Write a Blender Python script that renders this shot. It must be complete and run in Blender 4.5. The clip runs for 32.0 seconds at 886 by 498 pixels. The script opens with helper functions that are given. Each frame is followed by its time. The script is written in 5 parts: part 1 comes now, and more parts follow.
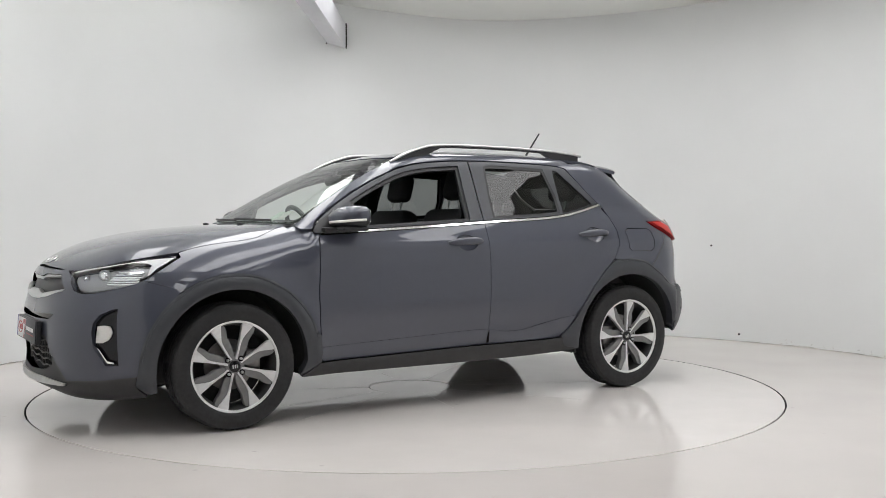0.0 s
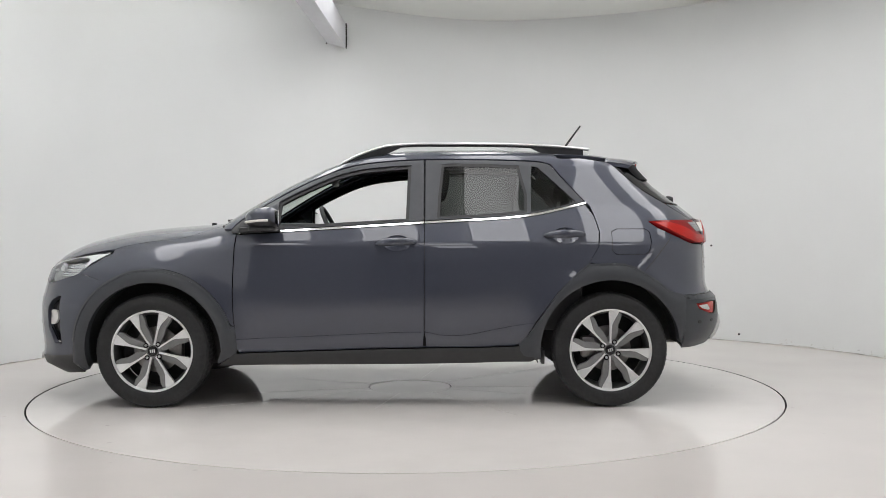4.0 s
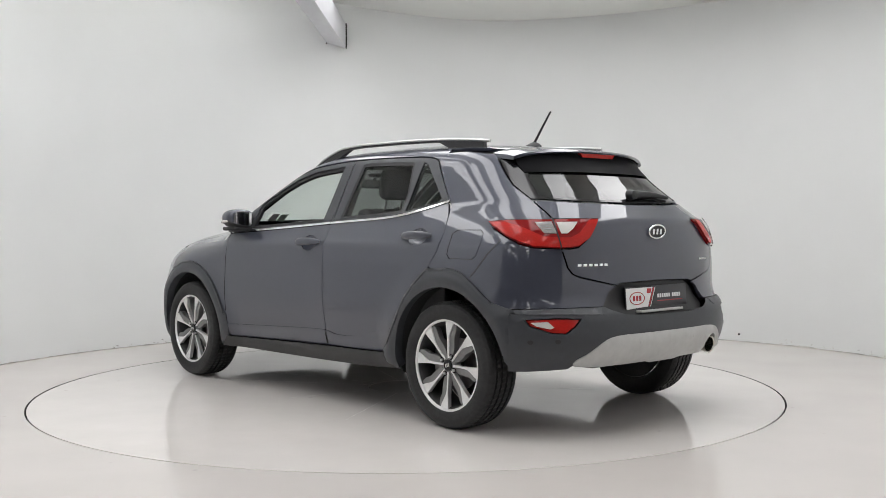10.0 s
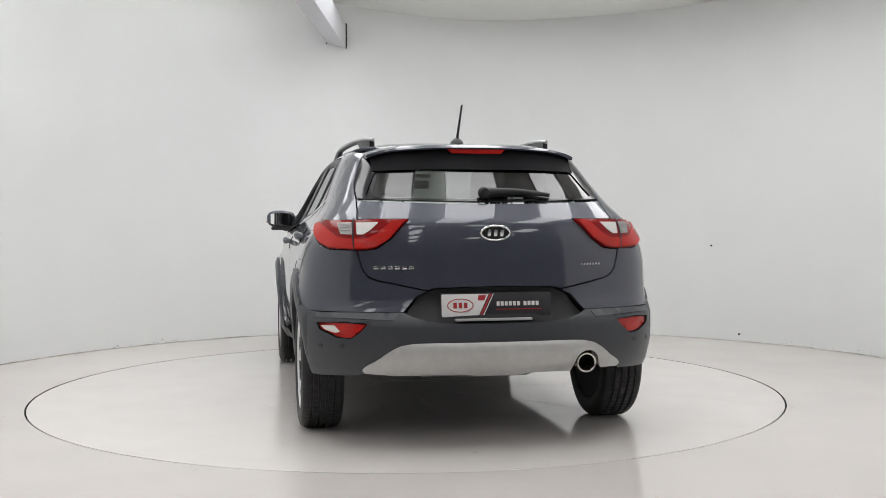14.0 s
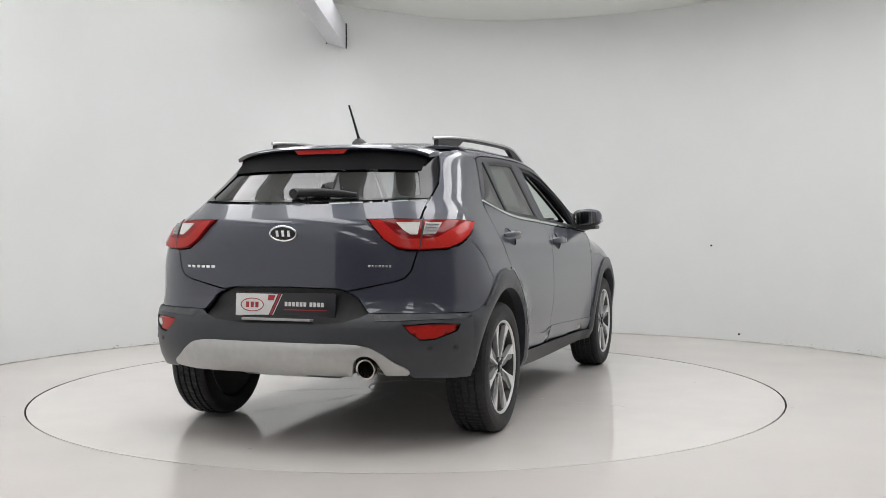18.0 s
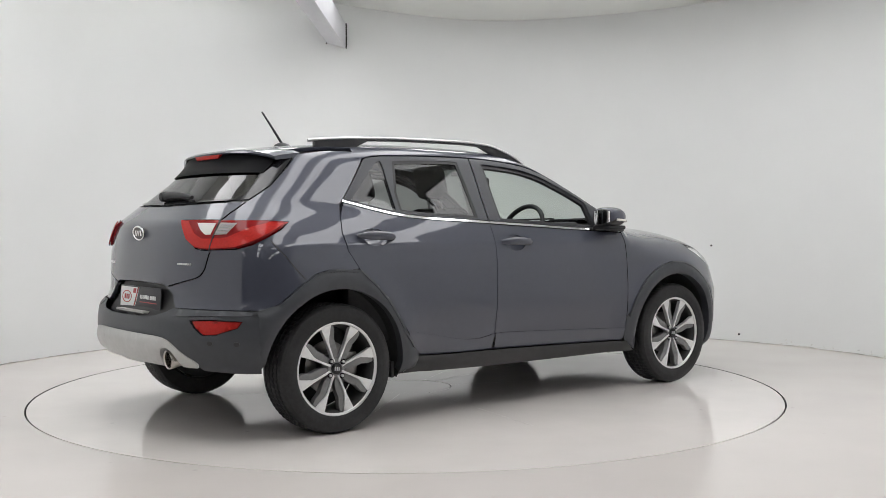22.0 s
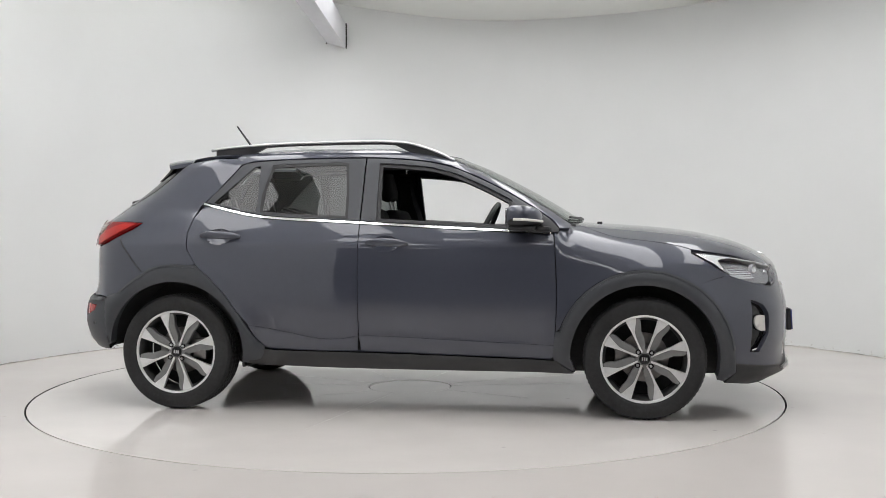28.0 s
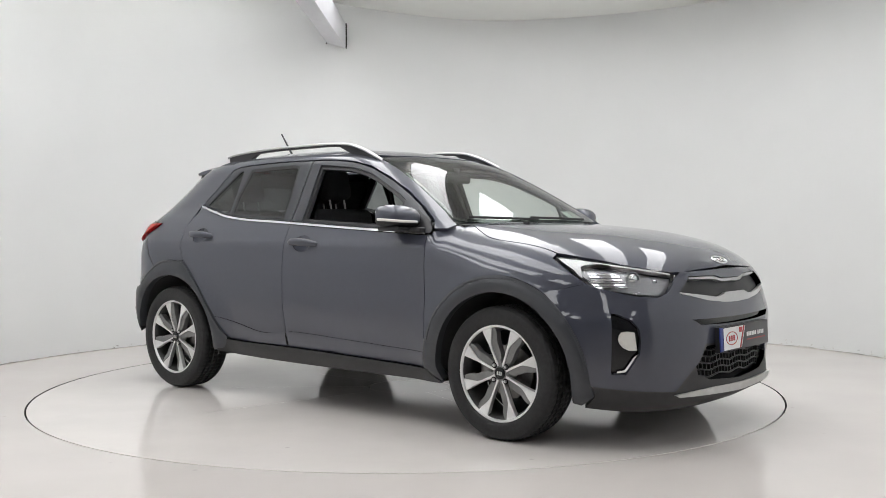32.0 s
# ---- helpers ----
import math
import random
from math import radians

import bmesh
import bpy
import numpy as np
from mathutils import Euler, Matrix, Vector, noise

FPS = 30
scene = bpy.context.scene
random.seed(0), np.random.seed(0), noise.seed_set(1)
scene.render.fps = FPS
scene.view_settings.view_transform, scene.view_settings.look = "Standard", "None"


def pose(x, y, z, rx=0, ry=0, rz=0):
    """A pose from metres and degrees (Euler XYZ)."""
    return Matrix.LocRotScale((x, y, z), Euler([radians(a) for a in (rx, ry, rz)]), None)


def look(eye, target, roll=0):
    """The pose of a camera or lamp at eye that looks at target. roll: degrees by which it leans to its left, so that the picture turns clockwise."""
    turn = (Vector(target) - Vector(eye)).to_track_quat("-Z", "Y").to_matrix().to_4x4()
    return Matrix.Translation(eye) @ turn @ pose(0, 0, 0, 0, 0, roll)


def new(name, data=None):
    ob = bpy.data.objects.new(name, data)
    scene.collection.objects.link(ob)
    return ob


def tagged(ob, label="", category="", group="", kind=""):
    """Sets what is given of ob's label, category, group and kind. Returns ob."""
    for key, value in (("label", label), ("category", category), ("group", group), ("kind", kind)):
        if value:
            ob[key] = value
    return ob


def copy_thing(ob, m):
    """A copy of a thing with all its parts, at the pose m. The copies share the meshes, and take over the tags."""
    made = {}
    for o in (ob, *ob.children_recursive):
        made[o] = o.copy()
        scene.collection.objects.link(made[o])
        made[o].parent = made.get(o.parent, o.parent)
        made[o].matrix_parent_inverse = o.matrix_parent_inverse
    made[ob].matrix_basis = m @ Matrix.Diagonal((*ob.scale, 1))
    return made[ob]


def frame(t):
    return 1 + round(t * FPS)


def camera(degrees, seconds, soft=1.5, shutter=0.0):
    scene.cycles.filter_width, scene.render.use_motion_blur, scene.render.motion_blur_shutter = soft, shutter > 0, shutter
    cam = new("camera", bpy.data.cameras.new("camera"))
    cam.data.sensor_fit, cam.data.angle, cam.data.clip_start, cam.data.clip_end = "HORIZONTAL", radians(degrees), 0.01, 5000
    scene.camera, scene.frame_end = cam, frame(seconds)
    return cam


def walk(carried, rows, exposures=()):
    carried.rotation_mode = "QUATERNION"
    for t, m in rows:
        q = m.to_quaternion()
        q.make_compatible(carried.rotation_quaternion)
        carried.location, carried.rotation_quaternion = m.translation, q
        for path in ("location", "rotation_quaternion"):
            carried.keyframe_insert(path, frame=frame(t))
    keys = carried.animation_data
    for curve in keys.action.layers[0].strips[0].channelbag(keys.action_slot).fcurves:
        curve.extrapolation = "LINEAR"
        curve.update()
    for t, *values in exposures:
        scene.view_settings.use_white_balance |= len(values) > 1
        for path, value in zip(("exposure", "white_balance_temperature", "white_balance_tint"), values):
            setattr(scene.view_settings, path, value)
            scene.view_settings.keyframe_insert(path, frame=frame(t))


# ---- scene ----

# The camera stands still in front of a round white photo room with a turntable.
cam = camera(47.2, 32.0, soft=0.85)
CAM_POSE = look((0.0, -6.448, 1.027), (0.3300, 3.545, 0.7913), roll=-0.19)
walk(cam, [(0.0, CAM_POSE), (32.0, CAM_POSE)], exposures=[(0.0, 0.0), (26.0, 0.0), (30.0, 0.09), (32.0, 0.10)])
TABLE_R = 2.270
CAR_X, CAR_Y = 0.134, -0.102


def heading(t):
    """Turn of the table at t seconds, in degrees."""
    return 209.28 - 7.8485 * t


# ---- light ----
scene.view_settings.exposure = 0.0
world = bpy.data.worlds.new("world")
scene.world = world
world.use_nodes = True
world.node_tree.nodes["Background"].inputs[0].default_value = (0.9, 0.95, 1.0, 1)
world.node_tree.nodes["Background"].inputs[1].default_value = 0.05


# ---- materials ----
def nodes_of(m):
    m.use_nodes = True
    return m.node_tree, m.node_tree.nodes["Principled BSDF"]


def mat(name, colour, rough=0.5, metal=0.0, vary=0.06, scale=8.0, bump=0.0, bscale=60.0, coat=0.0, spec=0.5,
        stain=0.0, fleck=0.0, emit=None, estr=0.0, rvary=0.0, speck=0.0):
    m = bpy.data.materials.new(name)
    nt, b = nodes_of(m)
    b.inputs["Base Color"].default_value = (*colour, 1)
    b.inputs["Roughness"].default_value = rough
    b.inputs["Metallic"].default_value = metal
    b.inputs["Coat Weight"].default_value = coat
    b.inputs["Coat Roughness"].default_value = 0.02
    b.inputs["Coat IOR"].default_value = 1.55
    b.inputs["Specular IOR Level"].default_value = spec
    co = nt.nodes.new("ShaderNodeTexCoord")
    if vary or stain or fleck:
        n1 = nt.nodes.new("ShaderNodeTexNoise")
        n1.inputs["Scale"].default_value, n1.inputs["Detail"].default_value = scale, 6
        n2 = nt.nodes.new("ShaderNodeTexNoise")
        n2.inputs["Scale"].default_value, n2.inputs["Detail"].default_value = scale * 0.12, 3
        nt.links.new(co.outputs["Object"], n1.inputs["Vector"])
        nt.links.new(co.outputs["Object"], n2.inputs["Vector"])
        r1 = nt.nodes.new("ShaderNodeMapRange")
        r1.inputs[1].default_value, r1.inputs[2].default_value = 0.3, 0.7
        r1.inputs[3].default_value, r1.inputs[4].default_value = 1 - vary, 1 + vary
        nt.links.new(n1.outputs["Fac"], r1.inputs[0])
        r2 = nt.nodes.new("ShaderNodeMapRange")
        r2.inputs[1].default_value, r2.inputs[2].default_value = 0.3, 0.7
        r2.inputs[3].default_value, r2.inputs[4].default_value = 1 - stain, 1 + stain
        nt.links.new(n2.outputs["Fac"], r2.inputs[0])
        mul = nt.nodes.new("ShaderNodeMath")
        mul.operation = "MULTIPLY"
        nt.links.new(r1.outputs[0], mul.inputs[0])
        nt.links.new(r2.outputs[0], mul.inputs[1])
        last = mul
        if fleck:
            v = nt.nodes.new("ShaderNodeTexVoronoi")
            v.inputs["Scale"].default_value = 900
            nt.links.new(co.outputs["Object"], v.inputs["Vector"])
            r3 = nt.nodes.new("ShaderNodeMapRange")
            r3.inputs[1].default_value, r3.inputs[2].default_value = 0.0, 1.0
            r3.inputs[3].default_value, r3.inputs[4].default_value = 1 - fleck, 1 + fleck
            nt.links.new(v.outputs["Color"], r3.inputs[0])
            m2 = nt.nodes.new("ShaderNodeMath")
            m2.operation = "MULTIPLY"
            nt.links.new(mul.outputs[0], m2.inputs[0])
            nt.links.new(r3.outputs[0], m2.inputs[1])
            last = m2
        if speck:
            v = nt.nodes.new("ShaderNodeTexVoronoi")
            v.inputs["Scale"].default_value = 3.1
            nz = nt.nodes.new("ShaderNodeTexNoise")
            nz.inputs["Scale"].default_value, nz.inputs["Detail"].default_value = 30, 4
            mixv = nt.nodes.new("ShaderNodeVectorMath")
            mixv.operation = "MULTIPLY_ADD"
            mixv.inputs[1].default_value = (0.06, 0.06, 0.06)
            nt.links.new(nz.outputs["Color"], mixv.inputs[0])
            nt.links.new(co.outputs["Object"], mixv.inputs[2])
            nt.links.new(mixv.outputs[0], v.inputs["Vector"])
            r5 = nt.nodes.new("ShaderNodeMapRange")
            r5.inputs[1].default_value, r5.inputs[2].default_value = 0.018, 0.045
            r5.inputs[3].default_value, r5.inputs[4].default_value = 1 - speck, 1.0
            nt.links.new(v.outputs["Distance"], r5.inputs[0])
            m5 = nt.nodes.new("ShaderNodeMath")
            m5.operation = "MULTIPLY"
            nt.links.new(last.outputs[0], m5.inputs[0])
            nt.links.new(r5.outputs[0], m5.inputs[1])
            last = m5
        vec = nt.nodes.new("ShaderNodeVectorMath")
        vec.operation = "SCALE"
        vec.inputs[0].default_value = colour
        nt.links.new(last.outputs[0], vec.inputs["Scale"])
        nt.links.new(vec.outputs[0], b.inputs["Base Color"])
        if rvary:
            r4 = nt.nodes.new("ShaderNodeMapRange")
            r4.inputs[1].default_value, r4.inputs[2].default_value = 0.3, 0.7
            r4.inputs[3].default_value, r4.inputs[4].default_value = rough - rvary, rough + rvary
            nt.links.new(n2.outputs["Fac"], r4.inputs[0])
            nt.links.new(r4.outputs[0], b.inputs["Roughness"])
    if bump:
        n3 = nt.nodes.new("ShaderNodeTexNoise")
        n3.inputs["Scale"].default_value, n3.inputs["Detail"].default_value = bscale, 4
        nt.links.new(co.outputs["Object"], n3.inputs["Vector"])
        bp = nt.nodes.new("ShaderNodeBump")
        bp.inputs["Strength"].default_value = bump
        bp.inputs["Distance"].default_value = 0.01
        nt.links.new(n3.outputs["Fac"], bp.inputs["Height"])
        nt.links.new(bp.outputs[0], b.inputs["Normal"])
    if emit:
        b.inputs["Emission Color"].default_value = (*emit, 1)
        b.inputs["Emission Strength"].default_value = estr
    return m


def glass_mat(name, colour, base=0.03, rough=0.0):
    """Thin pane: part clear and tinted, part mirror by the angle of view."""
    m = bpy.data.materials.new(name)
    m.use_nodes = True
    nt = m.node_tree
    nt.nodes.clear()
    out = nt.nodes.new("ShaderNodeOutputMaterial")
    mix = nt.nodes.new("ShaderNodeMixShader")
    tr = nt.nodes.new("ShaderNodeBsdfTransparent")
    gl = nt.nodes.new("ShaderNodeBsdfGlossy")
    lw = nt.nodes.new("ShaderNodeLayerWeight")
    lw.inputs[0].default_value = 0.5
    pw = nt.nodes.new("ShaderNodeMath")
    pw.operation = "POWER"
    pw.inputs[1].default_value = 4.0
    nt.links.new(lw.outputs["Facing"], pw.inputs[0])
    fr = nt.nodes.new("ShaderNodeMath")
    fr.operation = "MULTIPLY_ADD"
    fr.inputs[1].default_value, fr.inputs[2].default_value = 0.9, base
    nt.links.new(pw.outputs[0], fr.inputs[0])
    tr.inputs[0].default_value = (*colour, 1)
    gl.inputs["Roughness"].default_value = rough
    nt.links.new(fr.outputs[0], mix.inputs[0])
    nt.links.new(tr.outputs[0], mix.inputs[1])
    nt.links.new(gl.outputs[0], mix.inputs[2])
    nt.links.new(mix.outputs[0], out.inputs[0])
    return m


WALL = mat("wall_paint", (0.78, 0.79, 0.785), 0.6, vary=0.012, scale=2.0, stain=0.02, bump=0.05, bscale=25)
CEIL = mat("ceiling_paint", (0.83, 0.84, 0.81), 0.7, vary=0.02, scale=2.0, stain=0.02)
EPOXY = mat("floor_epoxy", (0.655, 0.618, 0.59), 0.16, vary=0.015, scale=3.0, stain=0.03, rvary=0.05, bump=0.015, bscale=6, speck=0.12)
DISC = mat("table_epoxy", (0.745, 0.71, 0.68), 0.085, vary=0.02, scale=4.0, stain=0.03, rvary=0.03, spec=0.65, bump=0.015, bscale=6, speck=0.22)
GAP = mat("gap_black", (0.015, 0.015, 0.016), 0.8, vary=0.1)
GRIME = mat("joint_grime", (0.42, 0.40, 0.38), 0.8, vary=0.5, scale=12.0, stain=0.35)
JOINT = mat("deck_joint", (0.58, 0.56, 0.54), 0.5, vary=0.4, scale=9.0)
LAMP = mat("panel_glow", (0.9, 0.9, 0.9), 0.5, vary=0, emit=(0.99, 0.985, 0.995), estr=4.0)
HALLWALL = mat("hall_grey_paint", (0.30, 0.305, 0.32), 0.6, vary=0.03, scale=2.0, stain=0.06)
HALLDARK = mat("hall_dark_panel", (0.022, 0.025, 0.032), 0.45, vary=0.05, scale=6.0)
LAMPRIM = mat("lamp_rim", (0.6, 0.6, 0.6), 0.4, vary=0.03)
BEAM = mat("beam_paint", (0.64, 0.64, 0.67), 0.4, vary=0.03, scale=6, stain=0.05)

PAINT = mat("grey_metallic_paint", (0.051, 0.056, 0.077), 0.42, metal=0.25, vary=0.02, scale=30, coat=1.0, fleck=0.10, spec=0.2)
SILLM = mat("dark_sill_plastic", (0.030, 0.030, 0.031), 0.5, vary=0.08, scale=30, bump=0.03, bscale=500, spec=0.4)
CLAD = mat("grey_cladding", (0.047, 0.050, 0.057), 0.38, vary=0.05, scale=30, bump=0.03, bscale=500, spec=0.4)
BLACK = mat("black_plastic", (0.020, 0.020, 0.022), 0.42, vary=0.08, scale=40, spec=0.4)
GLOSSB = mat("gloss_black", (0.010, 0.010, 0.012), 0.10, vary=0.05, spec=0.4)
DEEP = mat("matt_black", (0.005, 0.005, 0.006), 0.45, vary=0.08, spec=0.04)
LINER = mat("arch_liner", (0.038, 0.038, 0.039), 0.8, vary=0.15, scale=60, bump=0.2, bscale=300)
CHROME = mat("chrome", (0.82, 0.83, 0.84), 0.09, metal=1.0, vary=0.02)
SILVER = mat("satin_silver", (0.55, 0.55, 0.55), 0.33, metal=0.85, vary=0.03, scale=40)
SKID = mat("skid_silver", (0.49, 0.49, 0.48), 0.42, metal=0.35, vary=0.05, scale=25, stain=0.04)
RUBBER = mat("tyre_rubber", (0.021, 0.021, 0.022), 0.58, vary=0.18, scale=50, stain=0.2, bump=0.12, bscale=260, spec=0.35)
ALLOY = mat("machined_alloy", (0.72, 0.72, 0.72), 0.34, metal=0.6, vary=0.03, scale=60)
ALLOYG = mat("grey_alloy", (0.20, 0.20, 0.20), 0.45, metal=0.4, vary=0.05, scale=60)
BARREL = mat("dusty_rim_barrel", (0.05, 0.05, 0.05), 0.5, metal=0.4, vary=0.2, scale=40)
PIPE = mat("sooty_chrome", (0.62, 0.59, 0.55), 0.22, metal=1.0, vary=0.15, scale=30)
STEEL = mat("brake_steel", (0.22, 0.21, 0.205), 0.35, metal=1.0, vary=0.12, scale=40)
REDLENS = mat("red_lens", (0.22, 0.008, 0.009), 0.08, vary=0.05, scale=60, spec=0.25)
REDDARK = mat("dark_red_lens", (0.13, 0.006, 0.007), 0.10, vary=0.05, scale=60, spec=0.35)
REDBRIGHT = mat("bright_red_reflector", (0.44, 0.020, 0.016), 0.12, vary=0.12, scale=120, spec=0.25)
CLEARD = mat("smoky_lens", (0.46, 0.42, 0.40), 0.14, vary=0.10, scale=160)
CLEARW = mat("white_lens", (0.70, 0.68, 0.65), 0.12, vary=0.03, scale=120)
FABRIC = mat("seat_fabric", (0.030, 0.030, 0.033), 0.9, vary=0.15, scale=120, bump=0.2, bscale=700, spec=0.2)
TRIM = mat("cabin_plastic", (0.032, 0.032, 0.035), 0.6, vary=0.08, scale=60)
HEADLINER = mat("headliner", (0.10, 0.10, 0.105), 0.9, vary=0.05, scale=80)
PAPER = mat("pale_green_paper", (0.52, 0.60, 0.53), 0.6, vary=0.1, scale=60)
WHITE = mat("plate_white", (0.78, 0.78, 0.77), 0.35, vary=0.02)
PLATEG = mat("plate_grey", (0.025, 0.025, 0.03), 0.35, vary=0.04)
RED = mat("print_red", (0.42, 0.03, 0.035), 0.4, vary=0.02)
BLUE = mat("plate_blue", (0.02, 0.04, 0.22), 0.4, vary=0.02)
DIM = mat("lamp_inner", (0.36, 0.36, 0.37), 0.3, metal=0.4, vary=0.08, scale=80)
GLASS = glass_mat("clear_glass", (0.74, 0.81, 0.77))
TINT = glass_mat("tinted_glass", (0.22, 0.235, 0.23), base=0.045)
DARKTINT = glass_mat("dark_tinted_glass", (0.17, 0.18, 0.18), base=0.065)
LENS = glass_mat("lamp_lens", (0.92, 0.93, 0.94))


# ---- mesh helpers ----
def mesh_ob(name, verts, faces, material, parent=None, label="", smooth=True, normals=None):
    me = bpy.data.meshes.new(name)
    me.from_pydata([tuple(map(float, v)) for v in verts], [], faces)
    me.materials.append(material)
    if smooth:
        me.polygons.foreach_set("use_smooth", [True] * len(me.polygons))
    me.update()
    if normals is not None:
        me.normals_split_custom_set_from_vertices([tuple(map(float, q)) for q in normals])
    ob = new(name, me)
    if parent is not None:
        ob.parent = parent
    if label:
        tagged(ob, label)
    return ob


def part(name, bm, material, parent=None, label="", smooth=30):
    """One bmesh as one mesh object; edges sharper than smooth degrees stay hard."""
    bmesh.ops.recalc_face_normals(bm, faces=bm.faces)
    for f in bm.faces:
        f.smooth = True
    for e in bm.edges:
        if len(e.link_faces) == 2 and e.calc_face_angle(0) > radians(smooth):
            e.smooth = False
    me = bpy.data.meshes.new(name)
    bm.to_mesh(me)
    bm.free()
    me.materials.append(material)
    ob = new(name, me)
    if parent is not None:
        ob.parent = parent
    if label:
        tagged(ob, label)
    return ob


def empty(name, parent=None):
    ob = new(name)
    ob.empty_display_size = 0.05
    if parent is not None:
        ob.parent = parent
    return ob


def box(bm, x0, x1, y0, y1, z0, z1, bevel=0.0, m=None, seg=2):
    """Adds a box to bm, its edges rounded."""
    r = bmesh.ops.create_cube(bm, size=1.0, matrix=Matrix.Translation(((x0 + x1) / 2, (y0 + y1) / 2, (z0 + z1) / 2))
                              @ Matrix.Diagonal((abs(x1 - x0), abs(y1 - y0), abs(z1 - z0), 1)))
    vs = r["verts"]
    if bevel:
        es = list({e for v in vs for e in v.link_edges})
        r2 = bmesh.ops.bevel(bm, geom=es, offset=bevel, segments=seg, profile=0.5, affect="EDGES")
        vs = list({v for f in r2["faces"] for v in f.verts} | {v for v in vs if v.is_valid})
        seen, stack = set(vs), list(vs)
        while stack:
            v = stack.pop()
            for e in v.link_edges:
                o = e.other_vert(v)
                if o not in seen:
                    seen.add(o)
                    stack.append(o)
        vs = list(seen)
    if m is not None:
        bmesh.ops.transform(bm, matrix=m, verts=vs)
    return vs


def lathe(bm, profile, n=48, axis="y", m=None):
    """Turns a profile of (radius, along) round an axis."""
    rings = []
    for k in range(n):
        a = 2 * math.pi * k / n
        ring = []
        for r, h in profile:
            c, s = r * math.cos(a), r * math.sin(a)
            p = Vector((c, h, s)) if axis == "y" else (Vector((c, s, h)) if axis == "z" else Vector((h, c, s)))
            ring.append(bm.verts.new(m @ p if m is not None else p))
        rings.append(ring)
    for k in range(n):
        a, b = rings[k], rings[(k + 1) % n]
        for i in range(len(profile) - 1):
            bm.faces.new((a[i], a[i + 1], b[i + 1], b[i]))
    return rings


def tube(bm, path, radius, n=8, ry=None, caps=True):
    """A round or oval bar along a path of points."""
    pts = [Vector(p) for p in path]
    rings = []
    for i, p in enumerate(pts):
        d = (pts[min(i + 1, len(pts) - 1)] - pts[max(i - 1, 0)]).normalized()
        side = d.cross(Vector((0, 0, 1)))
        side = side.normalized() if side.length > 1e-4 else Vector((0, 1, 0))
        up = side.cross(d)
        r = radius[i] if isinstance(radius, (list, tuple)) else radius
        r2 = (ry[i] if isinstance(ry, (list, tuple)) else ry) if ry is not None else r
        rings.append([bm.verts.new(p + side * (r * math.cos(2 * math.pi * k / n)) + up * (r2 * math.sin(2 * math.pi * k / n)))
                      for k in range(n)])
    for a, b in zip(rings, rings[1:]):
        for k in range(n):
            bm.faces.new((a[k], a[(k + 1) % n], b[(k + 1) % n], b[k]))
    if caps:
        bm.faces.new(rings[0])
        bm.faces.new(rings[-1])
    return rings


def extrude_poly(bm, poly, h0, h1, place):
    """A prism of a 2D outline between two heights; place maps (u, v, h) to a point."""
    lo = [bm.verts.new(place(u, v, h0)) for u, v in poly]
    hi = [bm.verts.new(place(u, v, h1)) for u, v in poly]
    n = len(poly)
    for i in range(n):
        bm.faces.new((lo[i], lo[(i + 1) % n], hi[(i + 1) % n], hi[i]))
    bm.faces.new(lo)
    bm.faces.new(hi)


def curve(*pts):
    """A smooth, overshoot-free curve through (x, y) pairs."""
    xs = np.array([p[0] for p in pts], float)
    ys = np.array([p[1] for p in pts], float)
    d = np.diff(ys) / np.diff(xs)
    m = np.zeros(len(xs))
    m[0], m[-1] = d[0], d[-1]
    for i in range(1, len(xs) - 1):
        if d[i - 1] * d[i] > 0:
            h0, h1 = xs[i] - xs[i - 1], xs[i + 1] - xs[i]
            w0, w1 = 2 * h1 + h0, h1 + 2 * h0
            m[i] = (w0 + w1) / (w0 / d[i - 1] + w1 / d[i])

    def f(x):
        x = np.clip(np.asarray(x, float), xs[0], xs[-1])
        i = np.clip(np.searchsorted(xs, x) - 1, 0, len(xs) - 2)
        h = xs[i + 1] - xs[i]
        t = (x - xs[i]) / h
        return ((1 + 2 * t) * (1 - t) ** 2 * ys[i] + t * (1 - t) ** 2 * h * m[i]
                + t * t * (3 - 2 * t) * ys[i + 1] + t * t * (t - 1) * h * m[i + 1])
    return f


def dense(poly, step, closed=True):
    """The outline with points added so that none lie further apart than step."""
    out = []
    n = len(poly)
    for i in range(n if closed else n - 1):
        a, b = np.array(poly[i], float), np.array(poly[(i + 1) % n], float)
        k = max(1, int(math.ceil(np.linalg.norm(b - a) / step)))
        out += [tuple(a + (b - a) * j / k) for j in range(k)]
    if not closed:
        out.append(tuple(poly[-1]))
    return out


def smooth_line(pts, n=8):
    """Catmull-Rom through open points."""
    p = [np.array(q, float) for q in pts]
    p = [2 * p[0] - p[1]] + p + [2 * p[-1] - p[-2]]
    out = []
    for i in range(1, len(p) - 2):
        for k in range(n):
            t = k / n
            out.append(tuple(0.5 * (2 * p[i] + (p[i + 1] - p[i - 1]) * t + (2 * p[i - 1] - 5 * p[i] + 4 * p[i + 1] - p[i + 2]) * t * t
                                    + (3 * p[i] - p[i - 1] - 3 * p[i + 1] + p[i + 2]) * t ** 3)))
    out.append(tuple(p[-2]))
    return out


def arc(cx, cz, r, a0, a1, n=24):
    return [(cx + r * math.cos(radians(a0 + (a1 - a0) * i / n)), cz + r * math.sin(radians(a0 + (a1 - a0) * i / n))) for i in range(n + 1)]


